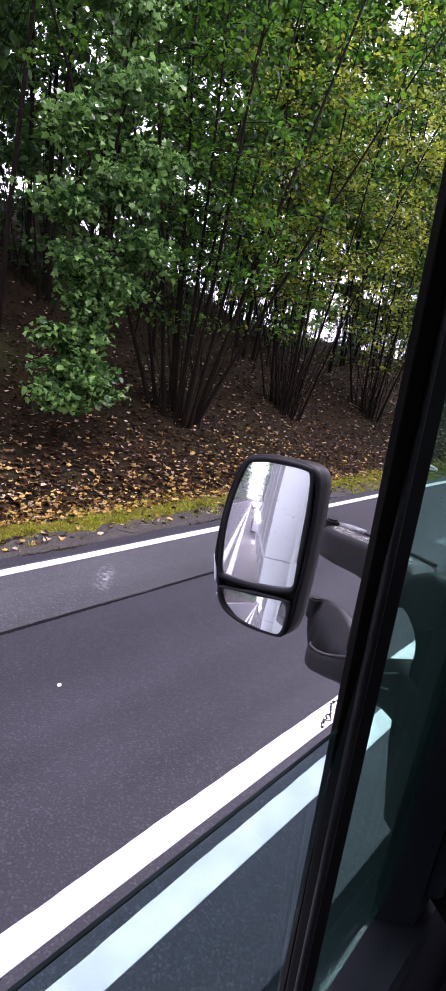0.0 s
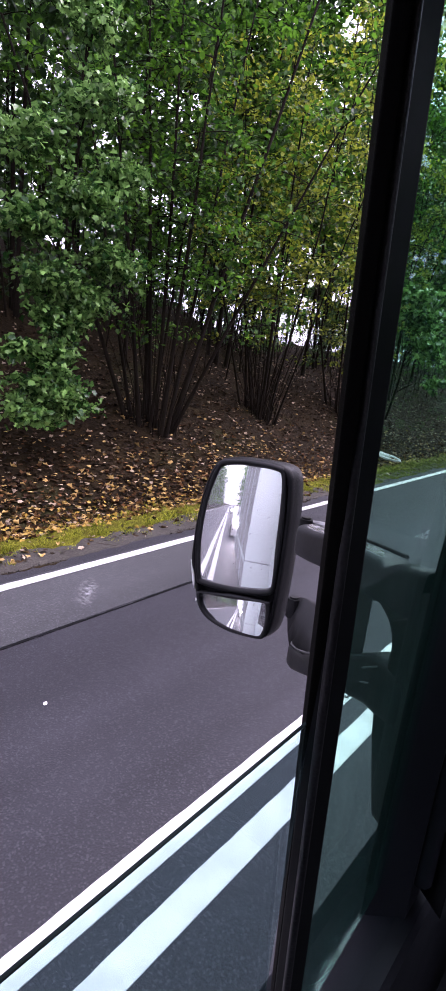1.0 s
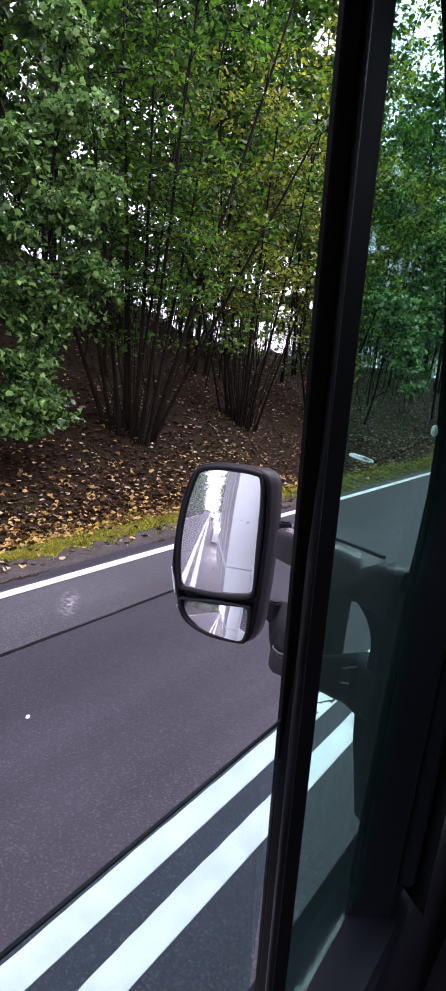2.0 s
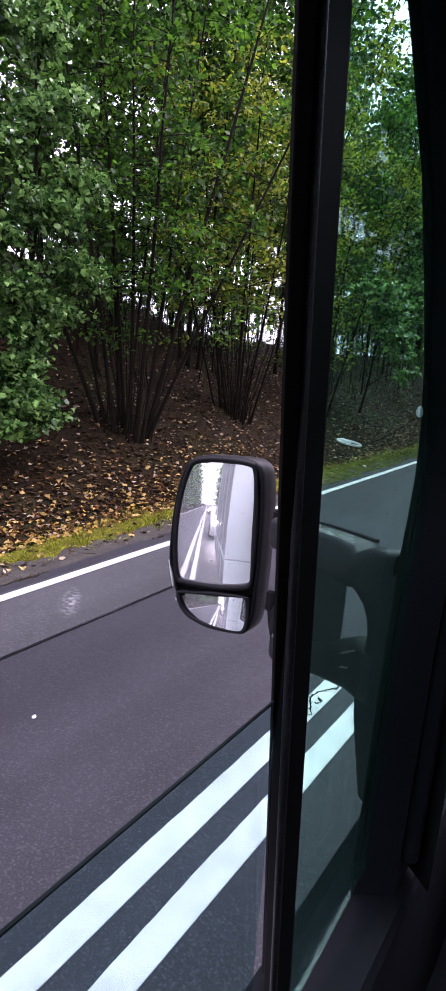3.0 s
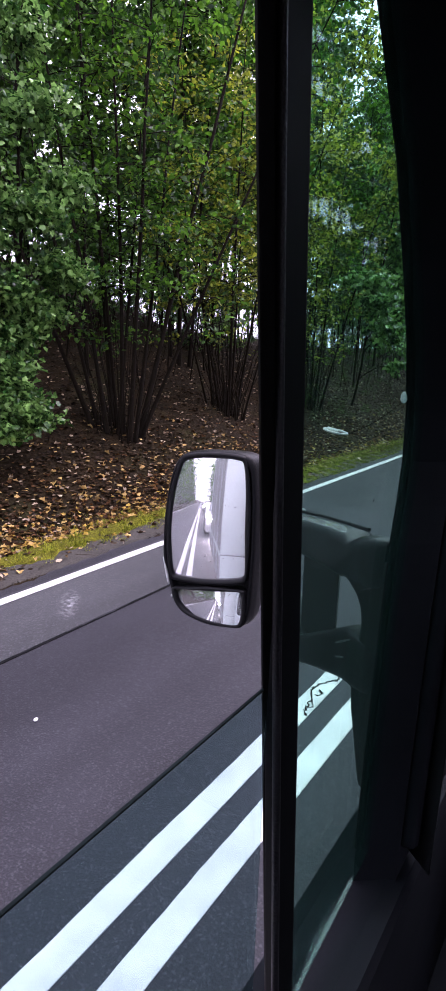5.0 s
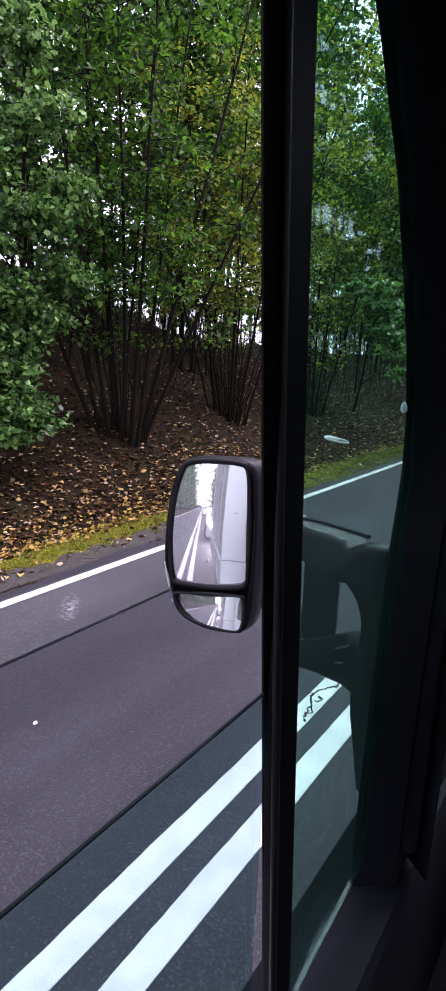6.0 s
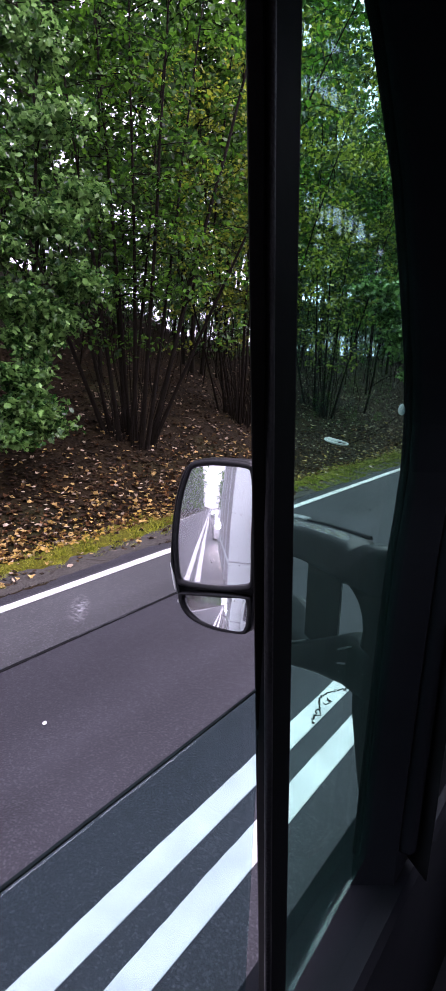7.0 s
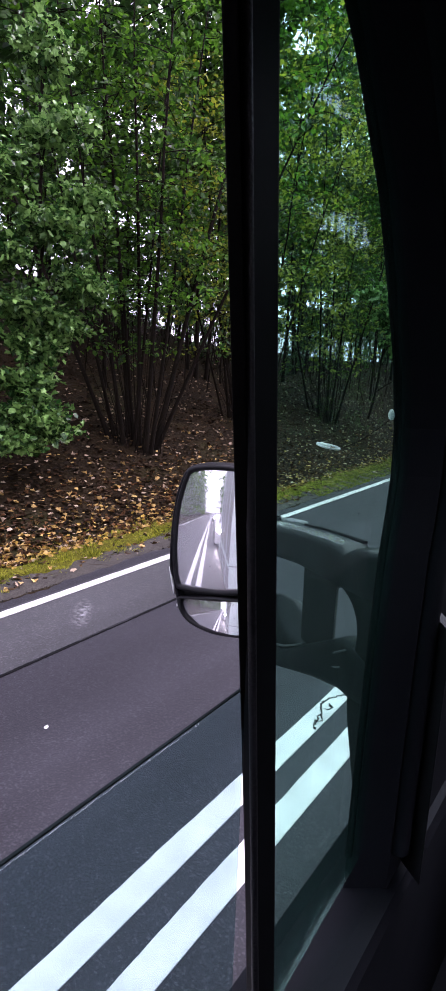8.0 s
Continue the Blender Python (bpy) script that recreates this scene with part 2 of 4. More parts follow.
# Paler than the arms: highlights along their mouldings, put into the colour.
EDGE_HIGHLIGHT = material("edge_highlight", (0.05, 0.05, 0.053), (0.16, 0.16, 0.165), 60, 0.4, bump=0.0004, bump_scale=500)
GLASS_EDGE = material("glass_edge", (0.006, 0.012, 0.012), (0.014, 0.024, 0.024), 30, 0.7, spec=0.1)
# The pale end of the colour paints in sky glints on wet plastic.
WET_GLINT = material("wet_plastic_glints", (0.05, 0.05, 0.052), (0.60, 0.60, 0.61), 60, 0.14, bump=0.004, bump_scale=55, rough_vary=0.1, spec=1.0, coat=1.0)
HEADLIGHT = glow("headlight_glow", (1.0, 0.97, 0.9), 120.0)
GLOSS_WHITE = material("gloss_white_plastic", (0.88, 0.86, 0.84), (0.94, 0.92, 0.90), 30, 0.2, fine=0.2)
WHITE_PLASTIC = material("white_plastic", (0.6, 0.6, 0.6), (0.8, 0.8, 0.8), 30, 0.4)


# ---- builders ----
def part(name, bm, mat, parent=None, label=""):
    """Links a bmesh as one mesh object, under a thing or a part where one is given."""
    me = bpy.data.meshes.new(name)
    bm.normal_update()
    bm.to_mesh(me)
    bm.free()
    me.materials.append(mat)
    ob = new(name, me)
    ob.parent = parent
    return tagged(ob, label) if label else ob


def raw(name, verts, faces, mat, parent=None, label="", smooth=False):
    """Links a mesh made of an (n, 3) array of corners and an (m, 3 or 4) array of faces."""
    verts, faces = np.asarray(verts, np.float32), np.asarray(faces, np.int32)
    me = bpy.data.meshes.new(name)
    k = faces.shape[1]
    me.vertices.add(len(verts))
    me.vertices.foreach_set("co", verts.ravel())
    me.loops.add(faces.size)
    me.loops.foreach_set("vertex_index", faces.ravel())
    me.polygons.add(len(faces))
    me.polygons.foreach_set("loop_start", np.arange(0, faces.size, k, dtype=np.int32))
    me.polygons.foreach_set("use_smooth", np.full(len(faces), smooth))
    me.update(calc_edges=True)
    me.materials.append(mat)
    ob = new(name, me)
    ob.parent = parent
    return tagged(ob, label) if label else ob


def box(x0, x1, y0, y1, z0, z1, bevel=0.0, bm=None):
    bm = bm or bmesh.new()
    made = bmesh.ops.create_cube(bm, size=1, matrix=Matrix.LocRotScale(
        ((x0 + x1) / 2, (y0 + y1) / 2, (z0 + z1) / 2), None, (x1 - x0, y1 - y0, z1 - z0)))
    if bevel:
        edges = list({e for v in made["verts"] for e in v.link_edges})
        bmesh.ops.bevel(bm, geom=edges, offset=bevel, segments=2, affect="EDGES", profile=0.6)
    return bm


def prism(points, depth, bevel=0.0):
    """A solid from a closed outline of 3D points, pushed along the vector depth."""
    bm = bmesh.new()
    face = bm.faces.new([bm.verts.new(p) for p in points])
    grown = bmesh.ops.extrude_face_region(bm, geom=[face])
    bmesh.ops.translate(bm, verts=[g for g in grown["geom"] if isinstance(g, bmesh.types.BMVert)], vec=depth)
    bmesh.ops.recalc_face_normals(bm, faces=bm.faces)
    if bevel:
        bmesh.ops.bevel(bm, geom=list(bm.edges), offset=bevel, segments=2, affect="EDGES", profile=0.6)
    return bm


def smooth_loop(points, count):
    """A closed Catmull-Rom curve through the points, in count even steps."""
    p, out = np.array(points, float), []
    n = len(p)
    for i in range(count):
        s = i * n / count
        k, f = int(s), s - int(s)
        a, b, c, d = p[(k - 1) % n], p[k % n], p[(k + 1) % n], p[(k + 2) % n]
        out.append(0.5 * (2 * b + (c - a) * f + (2 * a - 5 * b + 4 * c - d) * f**2 + (3 * b - a - 3 * c + d) * f**3))
    return np.array(out)


def loft(rings, cap_first=False, cap_last=False):
    """A skin over closed rings of equal count."""
    bm = bmesh.new()
    rows = [[bm.verts.new(p) for p in ring] for ring in rings]
    for a, b in zip(rows, rows[1:]):
        for i in range(len(a)):
            j = (i + 1) % len(a)
            bm.faces.new((a[i], a[j], b[j], b[i]))
    if cap_first:
        bm.faces.new(rows[0])
    if cap_last:
        bm.faces.new(rows[-1])
    bmesh.ops.recalc_face_normals(bm, faces=bm.faces)
    for f in bm.faces:
        f.smooth = len(f.verts) == 4
    return bm


def tube(points, radii, sides=6):
    """Corners and quads of a tapered tube along the points."""
    p = np.asarray(points, float)
    r = np.asarray(radii, float)
    along = np.gradient(p, axis=0)
    along /= np.linalg.norm(along, axis=1)[:, None] + 1e-9
    ref = np.where(np.abs(along[:, 2:3]) < 0.9, np.array([[0, 0, 1.0]]), np.array([[1.0, 0, 0]]))
    side = np.cross(along, ref)
    side /= np.linalg.norm(side, axis=1)[:, None] + 1e-9
    other = np.cross(along, side)
    ang = np.arange(sides) * 2 * math.pi / sides
    v = p[:, None] + r[:, None, None] * (np.cos(ang)[None, :, None] * side[:, None] + np.sin(ang)[None, :, None] * other[:, None])
    k, i = np.meshgrid(np.arange(len(p) - 1), np.arange(sides), indexing="ij")
    j = (i + 1) % sides
    f = np.stack([k * sides + i, k * sides + j, (k + 1) * sides + j, (k + 1) * sides + i], -1).reshape(-1, 4)
    return v.reshape(-1, 3), f


def gather(pieces):
    """Joins pairs of (corners, faces)."""
    vs, fs, n = [], [], 0
    for v, f in pieces:
        vs.append(v)
        fs.append(f + n)
        n += len(v)
    return np.concatenate(vs), np.concatenate(fs)


OVAL = [(0, 0, 0), (-0.34, 0.22, 0.10), (-0.40, 0.62, 0.08), (0, 1, -0.05), (0.40, 0.62, 0.08), (0.34, 0.22, 0.10)]
LOBED = [(0, 0, 0), (-0.40, 0.10, 0.12), (-0.38, 0.36, 0.09), (-0.54, 0.64, 0.20), (-0.26, 0.74, 0.07), (0, 1.0, -0.12),
         (0.26, 0.74, 0.07), (0.54, 0.64, 0.20), (0.38, 0.36, 0.09), (0.40, 0.10, 0.12)]


def leaves(rng, at, size, droop=0.4, flat=0.0, form=OVAL):
    """A leaf folded along its midrib at each place: corners and faces. flat: how closely they lie on the ground."""
    n = len(at)
    shape = np.array(form, float)
    k, h = len(form), len(form) // 2
    turn = rng.uniform(0, 2 * math.pi, n)
    pitch = rng.normal(-droop, 0.5, n) * (1 - flat) + rng.normal(0, 0.22, n) * flat
    roll = rng.normal(0, 0.5, n) * (1 - flat) + rng.normal(0, 0.3, n) * flat
    s = size * rng.uniform(0.55, 1.25, n)
    x, y, z = (np.outer(s, shape[:, k]) for k in range(3))
    x = x * rng.uniform(0.55, 1.1, n)[:, None]
    z = z * rng.uniform(-0.6, 2.2, n)[:, None]
    x, z = x * np.cos(roll)[:, None] - z * np.sin(roll)[:, None], x * np.sin(roll)[:, None] + z * np.cos(roll)[:, None]
    y, z = y * np.cos(pitch)[:, None] - z * np.sin(pitch)[:, None], y * np.sin(pitch)[:, None] + z * np.cos(pitch)[:, None]
    x, y = x * np.cos(turn)[:, None] - y * np.sin(turn)[:, None], x * np.sin(turn)[:, None] + y * np.cos(turn)[:, None]
    v = np.stack([x, y, z], -1) + np.asarray(at)[:, None]
    base = np.arange(n)[:, None] * k
    f = np.concatenate([base + ([0] + list(range(h, 0, -1))), base + ([0] + list(range(k - 1, h - 1, -1)))])
    return v.reshape(-1, 3), f


# ---- ground and road ----
PATCH_FROM, PATCH_TO = -3.0, 4.9       # where the paler strip begins and ends along the road
EDGE_X, SEAM_X = -3.485, -2.765          # the far white line, and the edge of the paler strip of asphalt
ROAD_L, ROAD_R = -3.71, 2.0             # the asphalt's edges
FOOT_X, SLOPE, CREST = -4.5, 0.5, 2.7  # the bank's foot, its rise and its height


def bank_height(x, y):
    """The height of the ground: verge, bank and crest on both sides of the road."""
    out = np.maximum(FOOT_X - x, x - 3.3)
    rise = np.clip(out, 0, None) * SLOPE
    along = y + 0.65 * (x - FOOT_X)          # the bank climbs to a knoll and sinks again farther up the road
    knoll = 1 / (1 + np.exp((along - 6.8) / 1.1)) / (1 + np.exp(-(along + 3.0)))
    crest = np.where(x < 0, CREST + 3.3 * knoll, CREST + 0.7)
    rise = crest * np.tanh(rise / crest * 1.05)
    wave = 0.10 * np.sin(x * 1.3 + y * 0.35) + 0.07 * np.sin(y * 0.9 - x * 0.4) + 0.04 * np.sin(2.3 * y + 1.7 * x)
    verge = np.clip(np.maximum(ROAD_L - x, x - ROAD_R), 0, 1)
    return rise + wave * np.clip(out, 0, 1.5) * 0.6 - 0.015 - 0.03 * verge + 0.05 * np.clip(out + 0.5, 0, 0.5)


def sheet(xs, ys, height):
    x, y = np.meshgrid(xs, ys, indexing="ij")
    v = np.stack([x, y, height(x, y)], -1).reshape(-1, 3)
    i, j = np.meshgrid(np.arange(len(xs) - 1), np.arange(len(ys) - 1), indexing="ij")
    k = len(ys)
    f = np.stack([i * k + j, (i + 1) * k + j, (i + 1) * k + j + 1, i * k + j + 1], -1).reshape(-1, 4)
    return v, f


xs = np.concatenate([np.linspace(-900, -40, 12), np.linspace(-32, -14, 12), np.linspace(-13, ROAD_L, 64), [ROAD_L + 0.06, ROAD_R - 0.05],
                     np.linspace(ROAD_R, 12, 24), np.linspace(14, 32, 10), np.linspace(40, 900, 12)])
ys = np.concatenate([np.linspace(-900, -130, 10), np.linspace(-120, -10, 56), np.linspace(-9, 30, 150), np.linspace(32, 120, 45), np.linspace(130, 900, 10)])
v, f = sheet(xs, ys, bank_height)
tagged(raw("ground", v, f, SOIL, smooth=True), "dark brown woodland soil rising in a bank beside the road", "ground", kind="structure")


def verge(name, x0, x1, lift, mat, label, category, ragged):
    """A strip of ground cover that follows the ground, with wandering edges."""
    yy = np.linspace(-6, 40, 1100)
    cols = []
    for k in range(7):
        x = x0 + (x1 - x0) * k / 6 + ragged * (np.sin(yy * 2.3 + k * 0.2) + 0.6 * np.sin(yy * 6.1 + 2 + k * 0.15) + 0.5 * np.sin(yy * 15.7 + k * 0.1 + 2 * np.sin(yy * 3.3)) + 0.45 * np.sin(yy * 33.0 + k * 0.3 + 2 * np.sin(yy * 7.1))) * abs(k - 3) / 3
        z = bank_height(x, yy) + lift * (1 - (abs(k - 3) / 3) ** 4 * 1.8)
        cols.append(np.stack([x, yy, z], -1))
    v = np.stack(cols, 1).reshape(-1, 3)
    f = [(a * 7 + c, a * 7 + c + 1, a * 7 + 8 + c, a * 7 + 7 + c) for a in range(len(yy) - 1) for c in range(6)]
    return tagged(raw(name, v, f, mat, smooth=True), label, category, kind="structure")


def slab(name, x0, x1, top, mat, label, category, y0=-300.0, y1=300.0, ragged=0.0, low=-0.05):
    """A long strip of road surface with real thickness; ragged: how far its left edge wanders."""
    yy = np.unique(np.clip(np.concatenate([np.linspace(-300, -6, 20), np.linspace(-5.5, 25, 700), np.linspace(26, 300, 20)]), y0, y1))
    n = len(yy)
    wander = ragged * (np.sin(yy * 3.1) + 0.7 * np.sin(yy * 7.7 + 1) + 0.5 * np.sin(yy * 17.3) + 0.6 * np.sin(yy * 41.0 + 2 * np.sin(yy * 5)))
    cols = [np.stack([np.full(n, x0) + wander, yy, np.full(n, low)], -1), np.stack([np.full(n, x0) + wander, yy, np.full(n, top)], -1),
            np.stack([np.full(n, x1), yy, np.full(n, top)], -1), np.stack([np.full(n, x1), yy, np.full(n, low)], -1)]
    v = np.stack(cols, 1).reshape(-1, 3)
    f = [(a * 4 + c, a * 4 + c + 1, a * 4 + 4 + c + 1, a * 4 + 4 + c) for a in range(n - 1) for c in range(3)]
    return tagged(raw(name, v, f, mat), label, category, kind="structure")


MOSS = material("moss", (0.022, 0.018, 0.006), (0.27, 0.27, 0.022), 11.0, 0.9, bump=0.06, bump_scale=60, fine=0.6, spec=0.1)
verge("gravel_shoulder", -3.69, -4.20, 0.014, GRAVEL, "grey gravelly shoulder beside the asphalt", "gravel", 0.02)
verge("mossy_verge", -4.03, -4.50, 0.022, MOSS, "mossy yellow-green verge under the grass", "verge", 0.10)
slab("road", ROAD_L, ROAD_R, 0.0, ASPHALT, "dark damp asphalt of a narrow country road", "road", ragged=0.02)
slab("road_strip", -3.57, SEAM_X, 0.006, ASPHALT_PATCH, "paler grey resurfaced strip of asphalt along the lane's edge", "road", PATCH_FROM, PATCH_TO, low=0.001)
slab("road_seam", SEAM_X + 0.004, SEAM_X + 0.026, 0.0045, TAR, "dark ragged tar seam beside the resurfaced strip", "road", PATCH_FROM, PATCH_TO, ragged=0.006, low=0.001)


def painted_line(x0, x1, label, z=0.005):
    ob = slab("road_marking", x0, x1, z, ROAD_PAINT, label, "road marking", ragged=0.0015, low=z - 0.004)
    return ob


painted_line(EDGE_X - 0.044, EDGE_X + 0.044, "solid white edge line painted along the asphalt", 0.011)
painted_line(-1.194, -1.084, "solid white centre line, one of a pair, cracked and patched")
painted_line(-0.974, -0.864, "solid white centre line, one of a pair, worn")
painted_line(1.62, 1.73, "solid white edge line painted along the asphalt")


# Tar that seals the crack across the nearer centre line.
crack_rng = np.random.default_rng(9)


def tar_crack(points, width):
    p = np.array(points, float)
    t = np.linspace(0, len(p) - 1, 9 * len(p))
    line = np.stack([np.interp(t, np.arange(len(p)), p[:, k]) for k in range(2)], -1) + crack_rng.normal(0, 0.006, (len(t), 2))
    side = np.gradient(line, axis=0)[:, ::-1] * [-1, 1]
    side /= np.linalg.norm(side, axis=1)[:, None] + 1e-9
    w = (width * crack_rng.uniform(0.4, 1.3, len(t)))[:, None]
    top = [np.c_[line + side * w, np.full(len(t), 0.0075)], np.c_[line - side * w, np.full(len(t), 0.0075)]]
    low = [np.c_[line + side * w * 1.2, np.full(len(t), 0.001)], np.c_[line - side * w * 1.2, np.full(len(t), 0.001)]]
    v = np.stack([low[0], top[0], top[1], low[1]], 1).reshape(-1, 3)
    f = [(a * 4 + c, a * 4 + c + 1, a * 4 + 5 + c, a * 4 + 4 + c) for a in range(len(t) - 1) for c in range(3)]
    tagged(raw("tar_seal", v, f, TAR), "black tar sealing a crack in the white centre line", "road repair", kind="structure")


tar_crack([(-1.09, 2.36), (-1.12, 2.42), (-1.13, 2.52), (-1.17, 2.58), (-1.17, 2.66), (-1.12, 2.74), (-1.10, 2.80)], 0.0045)
tar_crack([(-1.13, 2.50), (-1.10, 2.46), (-1.12, 2.40)], 0.003)
tar_crack([(-1.14, 2.62), (-1.11, 2.60), (-1.13, 2.55)], 0.003)


# ---- woodland ----
def woody(name, label, category, seed, stems, height, crown_from, leaf_mat, leaf_count, leaf_size, spread=0.9, thick=0.03,
          separate=False, group="", twig=0.9, droop=0.35, shoots_at_foot=26):
    """A tree or bush of several stems. stems: (offset x, offset y, lean x, lean y) each; crown_from: the height at which leaves begin."""
    rng = np.random.default_rng(seed)
    base = new(name)
    tagged(base, label, category, group)
    wood, twigs, spots = [], [], []
    share = leaf_count // len(stems)
    for ox, oy, lx, ly in stems:
        h = height * rng.uniform(0.8, 1.1)
        t = np.linspace(0, 1, 9)
        bend = rng.normal(0, 0.06, (9, 2)).cumsum(0) * 0.45 * h / 6
        px = ox + lx * h * t * (1.2 + 0.1 * t) + bend[:, 0] * t
        py = oy + ly * h * t * (1.2 + 0.1 * t) + bend[:, 1] * t
        p = np.stack([px, py, h * t - 0.12], -1)
        r = thick * rng.uniform(0.6, 1.15) * (1 - 0.82 * t) * np.where(t < 0.05, 1.35, 1)
        wood.append(tube(p, r, 7))
        count = max(5, int(share / 34))
        for _ in range(count):
            s = rng.uniform(crown_from / h, 1.0) ** 0.9 if crown_from < h else 0.95
            if separate and rng.random() < 0.03:
                s = rng.uniform(0.75, 1.0) * crown_from / h
            s = min(max(s, 0.03), 1.0)
            a = np.array([np.interp(s, t, p[:, k]) for k in range(3)])
            way = rng.uniform(0, 2 * math.pi)
            length = twig * spread * rng.uniform(0.35, 1.15) * (1.15 - 0.5 * s)
            q = np.linspace(0, 1, 5)[:, None]
            tip = np.array([math.cos(way), math.sin(way), rng.uniform(-0.15, 0.65)]) * length
            line = a + q * tip + np.array([0, 0, -0.25 * length]) * q**2
            twigs.append(tube(line, np.linspace(0.008, 0.002, 5) * (thick / 0.03) ** 0.5, 3))
            k = rng.integers(18, 50)
            where = rng.uniform(0.3, 1.05, k)
            spot = np.stack([np.interp(where, q[:, 0], line[:, c]) for c in range(3)], -1)
            spots.append(spot + rng.normal(0, 0.09 + 0.2 * leaf_size, (k, 3)) * [1, 1, 0.6])
    if separate:
        for v, f in wood:
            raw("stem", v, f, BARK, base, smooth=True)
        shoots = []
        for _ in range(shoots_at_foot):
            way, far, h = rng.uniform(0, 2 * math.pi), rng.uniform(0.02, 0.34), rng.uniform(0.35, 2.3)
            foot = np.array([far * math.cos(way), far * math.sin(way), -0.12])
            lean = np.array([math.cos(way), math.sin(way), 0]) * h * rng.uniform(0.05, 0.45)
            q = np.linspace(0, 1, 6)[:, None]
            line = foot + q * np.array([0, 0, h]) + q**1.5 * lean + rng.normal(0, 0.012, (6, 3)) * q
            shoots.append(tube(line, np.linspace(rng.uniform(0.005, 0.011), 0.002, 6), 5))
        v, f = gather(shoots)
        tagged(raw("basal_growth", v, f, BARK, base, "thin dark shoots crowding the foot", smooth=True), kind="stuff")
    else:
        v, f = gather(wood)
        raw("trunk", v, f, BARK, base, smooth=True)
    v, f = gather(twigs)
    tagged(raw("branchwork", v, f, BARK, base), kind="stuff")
    v, f = leaves(rng, np.concatenate(spots), leaf_size, droop)
    raw("crown", v, f, leaf_mat, base)
    return base


def put(ob, x, y, turn=0.0, size=1.0, sink=0.0):
    ob.location = (x, y, float(bank_height(np.array(x), np.array(y))) - sink)
    ob.rotation_euler = (0, 0, radians(turn))
    ob.scale = (size, size, size)
    return ob


def again(ob, x, y, turn, size):
    z = float(bank_height(np.array(x), np.array(y)))
    c = copy_thing(ob, Matrix.LocRotScale((x, y, z), Euler((0, 0, radians(turn))), None))
    c.scale = (size, size, size)
    return c


ACROSS = (0.69, 0.72)   # the way across the bank that the first bush spreads in


def fan(offsets_and_leans, seed, depth=0.10):
    """Stems set out along ACROSS, with some depth."""
    rng = random.Random(seed)
    out = []
    for o, lean in offsets_and_leans:
        d, e = rng.uniform(-0.16, 0.16), rng.uniform(-depth, depth)
        out.append((o * ACROSS[0] - d * ACROSS[1], o * ACROSS[1] + d * ACROSS[0], lean * ACROSS[0] - e * ACROSS[1], lean * ACROSS[1] + e * ACROSS[0]))
    return out


# The large many-stemmed bush on the bank, its neighbours, and the leafy young maple.
hazel = woody("hazel_bush", "many-stemmed dark hazel bush with thinning green leaves", "bush", 11,
              fan([(-0.30, -0.30), (-0.26, -0.16), (-0.16, -0.10), (-0.10, -0.03), (-0.03, -0.05), (0.04, 0.0), (0.12, 0.05), (0.20, 0.11), (0.26, 0.20), (0.28, 0.33), (-0.05, 0.09)], 4),
              7.4, 1.65, LEAF_BRIGHT, 11000, 0.075, 1.1, 0.036, separate=True, group="bushes on the bank", shoots_at_foot=46)
put(hazel, -5.74, 5.63)
hazel_tall = woody("hazel_bush", "thin upright many-stemmed bush with sparse yellow-green leaves", "bush", 12,
                   fan([(-0.3, -0.22), (-0.22, -0.09), (-0.1, -0.12), (-0.02, 0.02), (0.1, 0.03), (0.18, 0.10), (0.3, 0.2)], 5),
                   7.0, 1.7, LEAF_YELLOW, 9500, 0.080, 1.0, 0.030, separate=True, group="bushes on the bank", shoots_at_foot=80)
put(hazel_tall, -6.0, 8.6)
hazel_far = woody("hazel_bush", "thin many-stemmed bush with yellowing leaves on the bank", "bush", 13,
                  fan([(-0.3, -0.18), (-0.15, -0.05), (0.0, 0.0), (0.12, 0.08), (0.25, 0.2)], 6),
                  7.0, 1.5, LEAF_YELLOW, 9500, 0.080, 1.0, 0.028, separate=True, group="bushes on the bank", shoots_at_foot=60)
put(hazel_far, -6.0, 11.9)


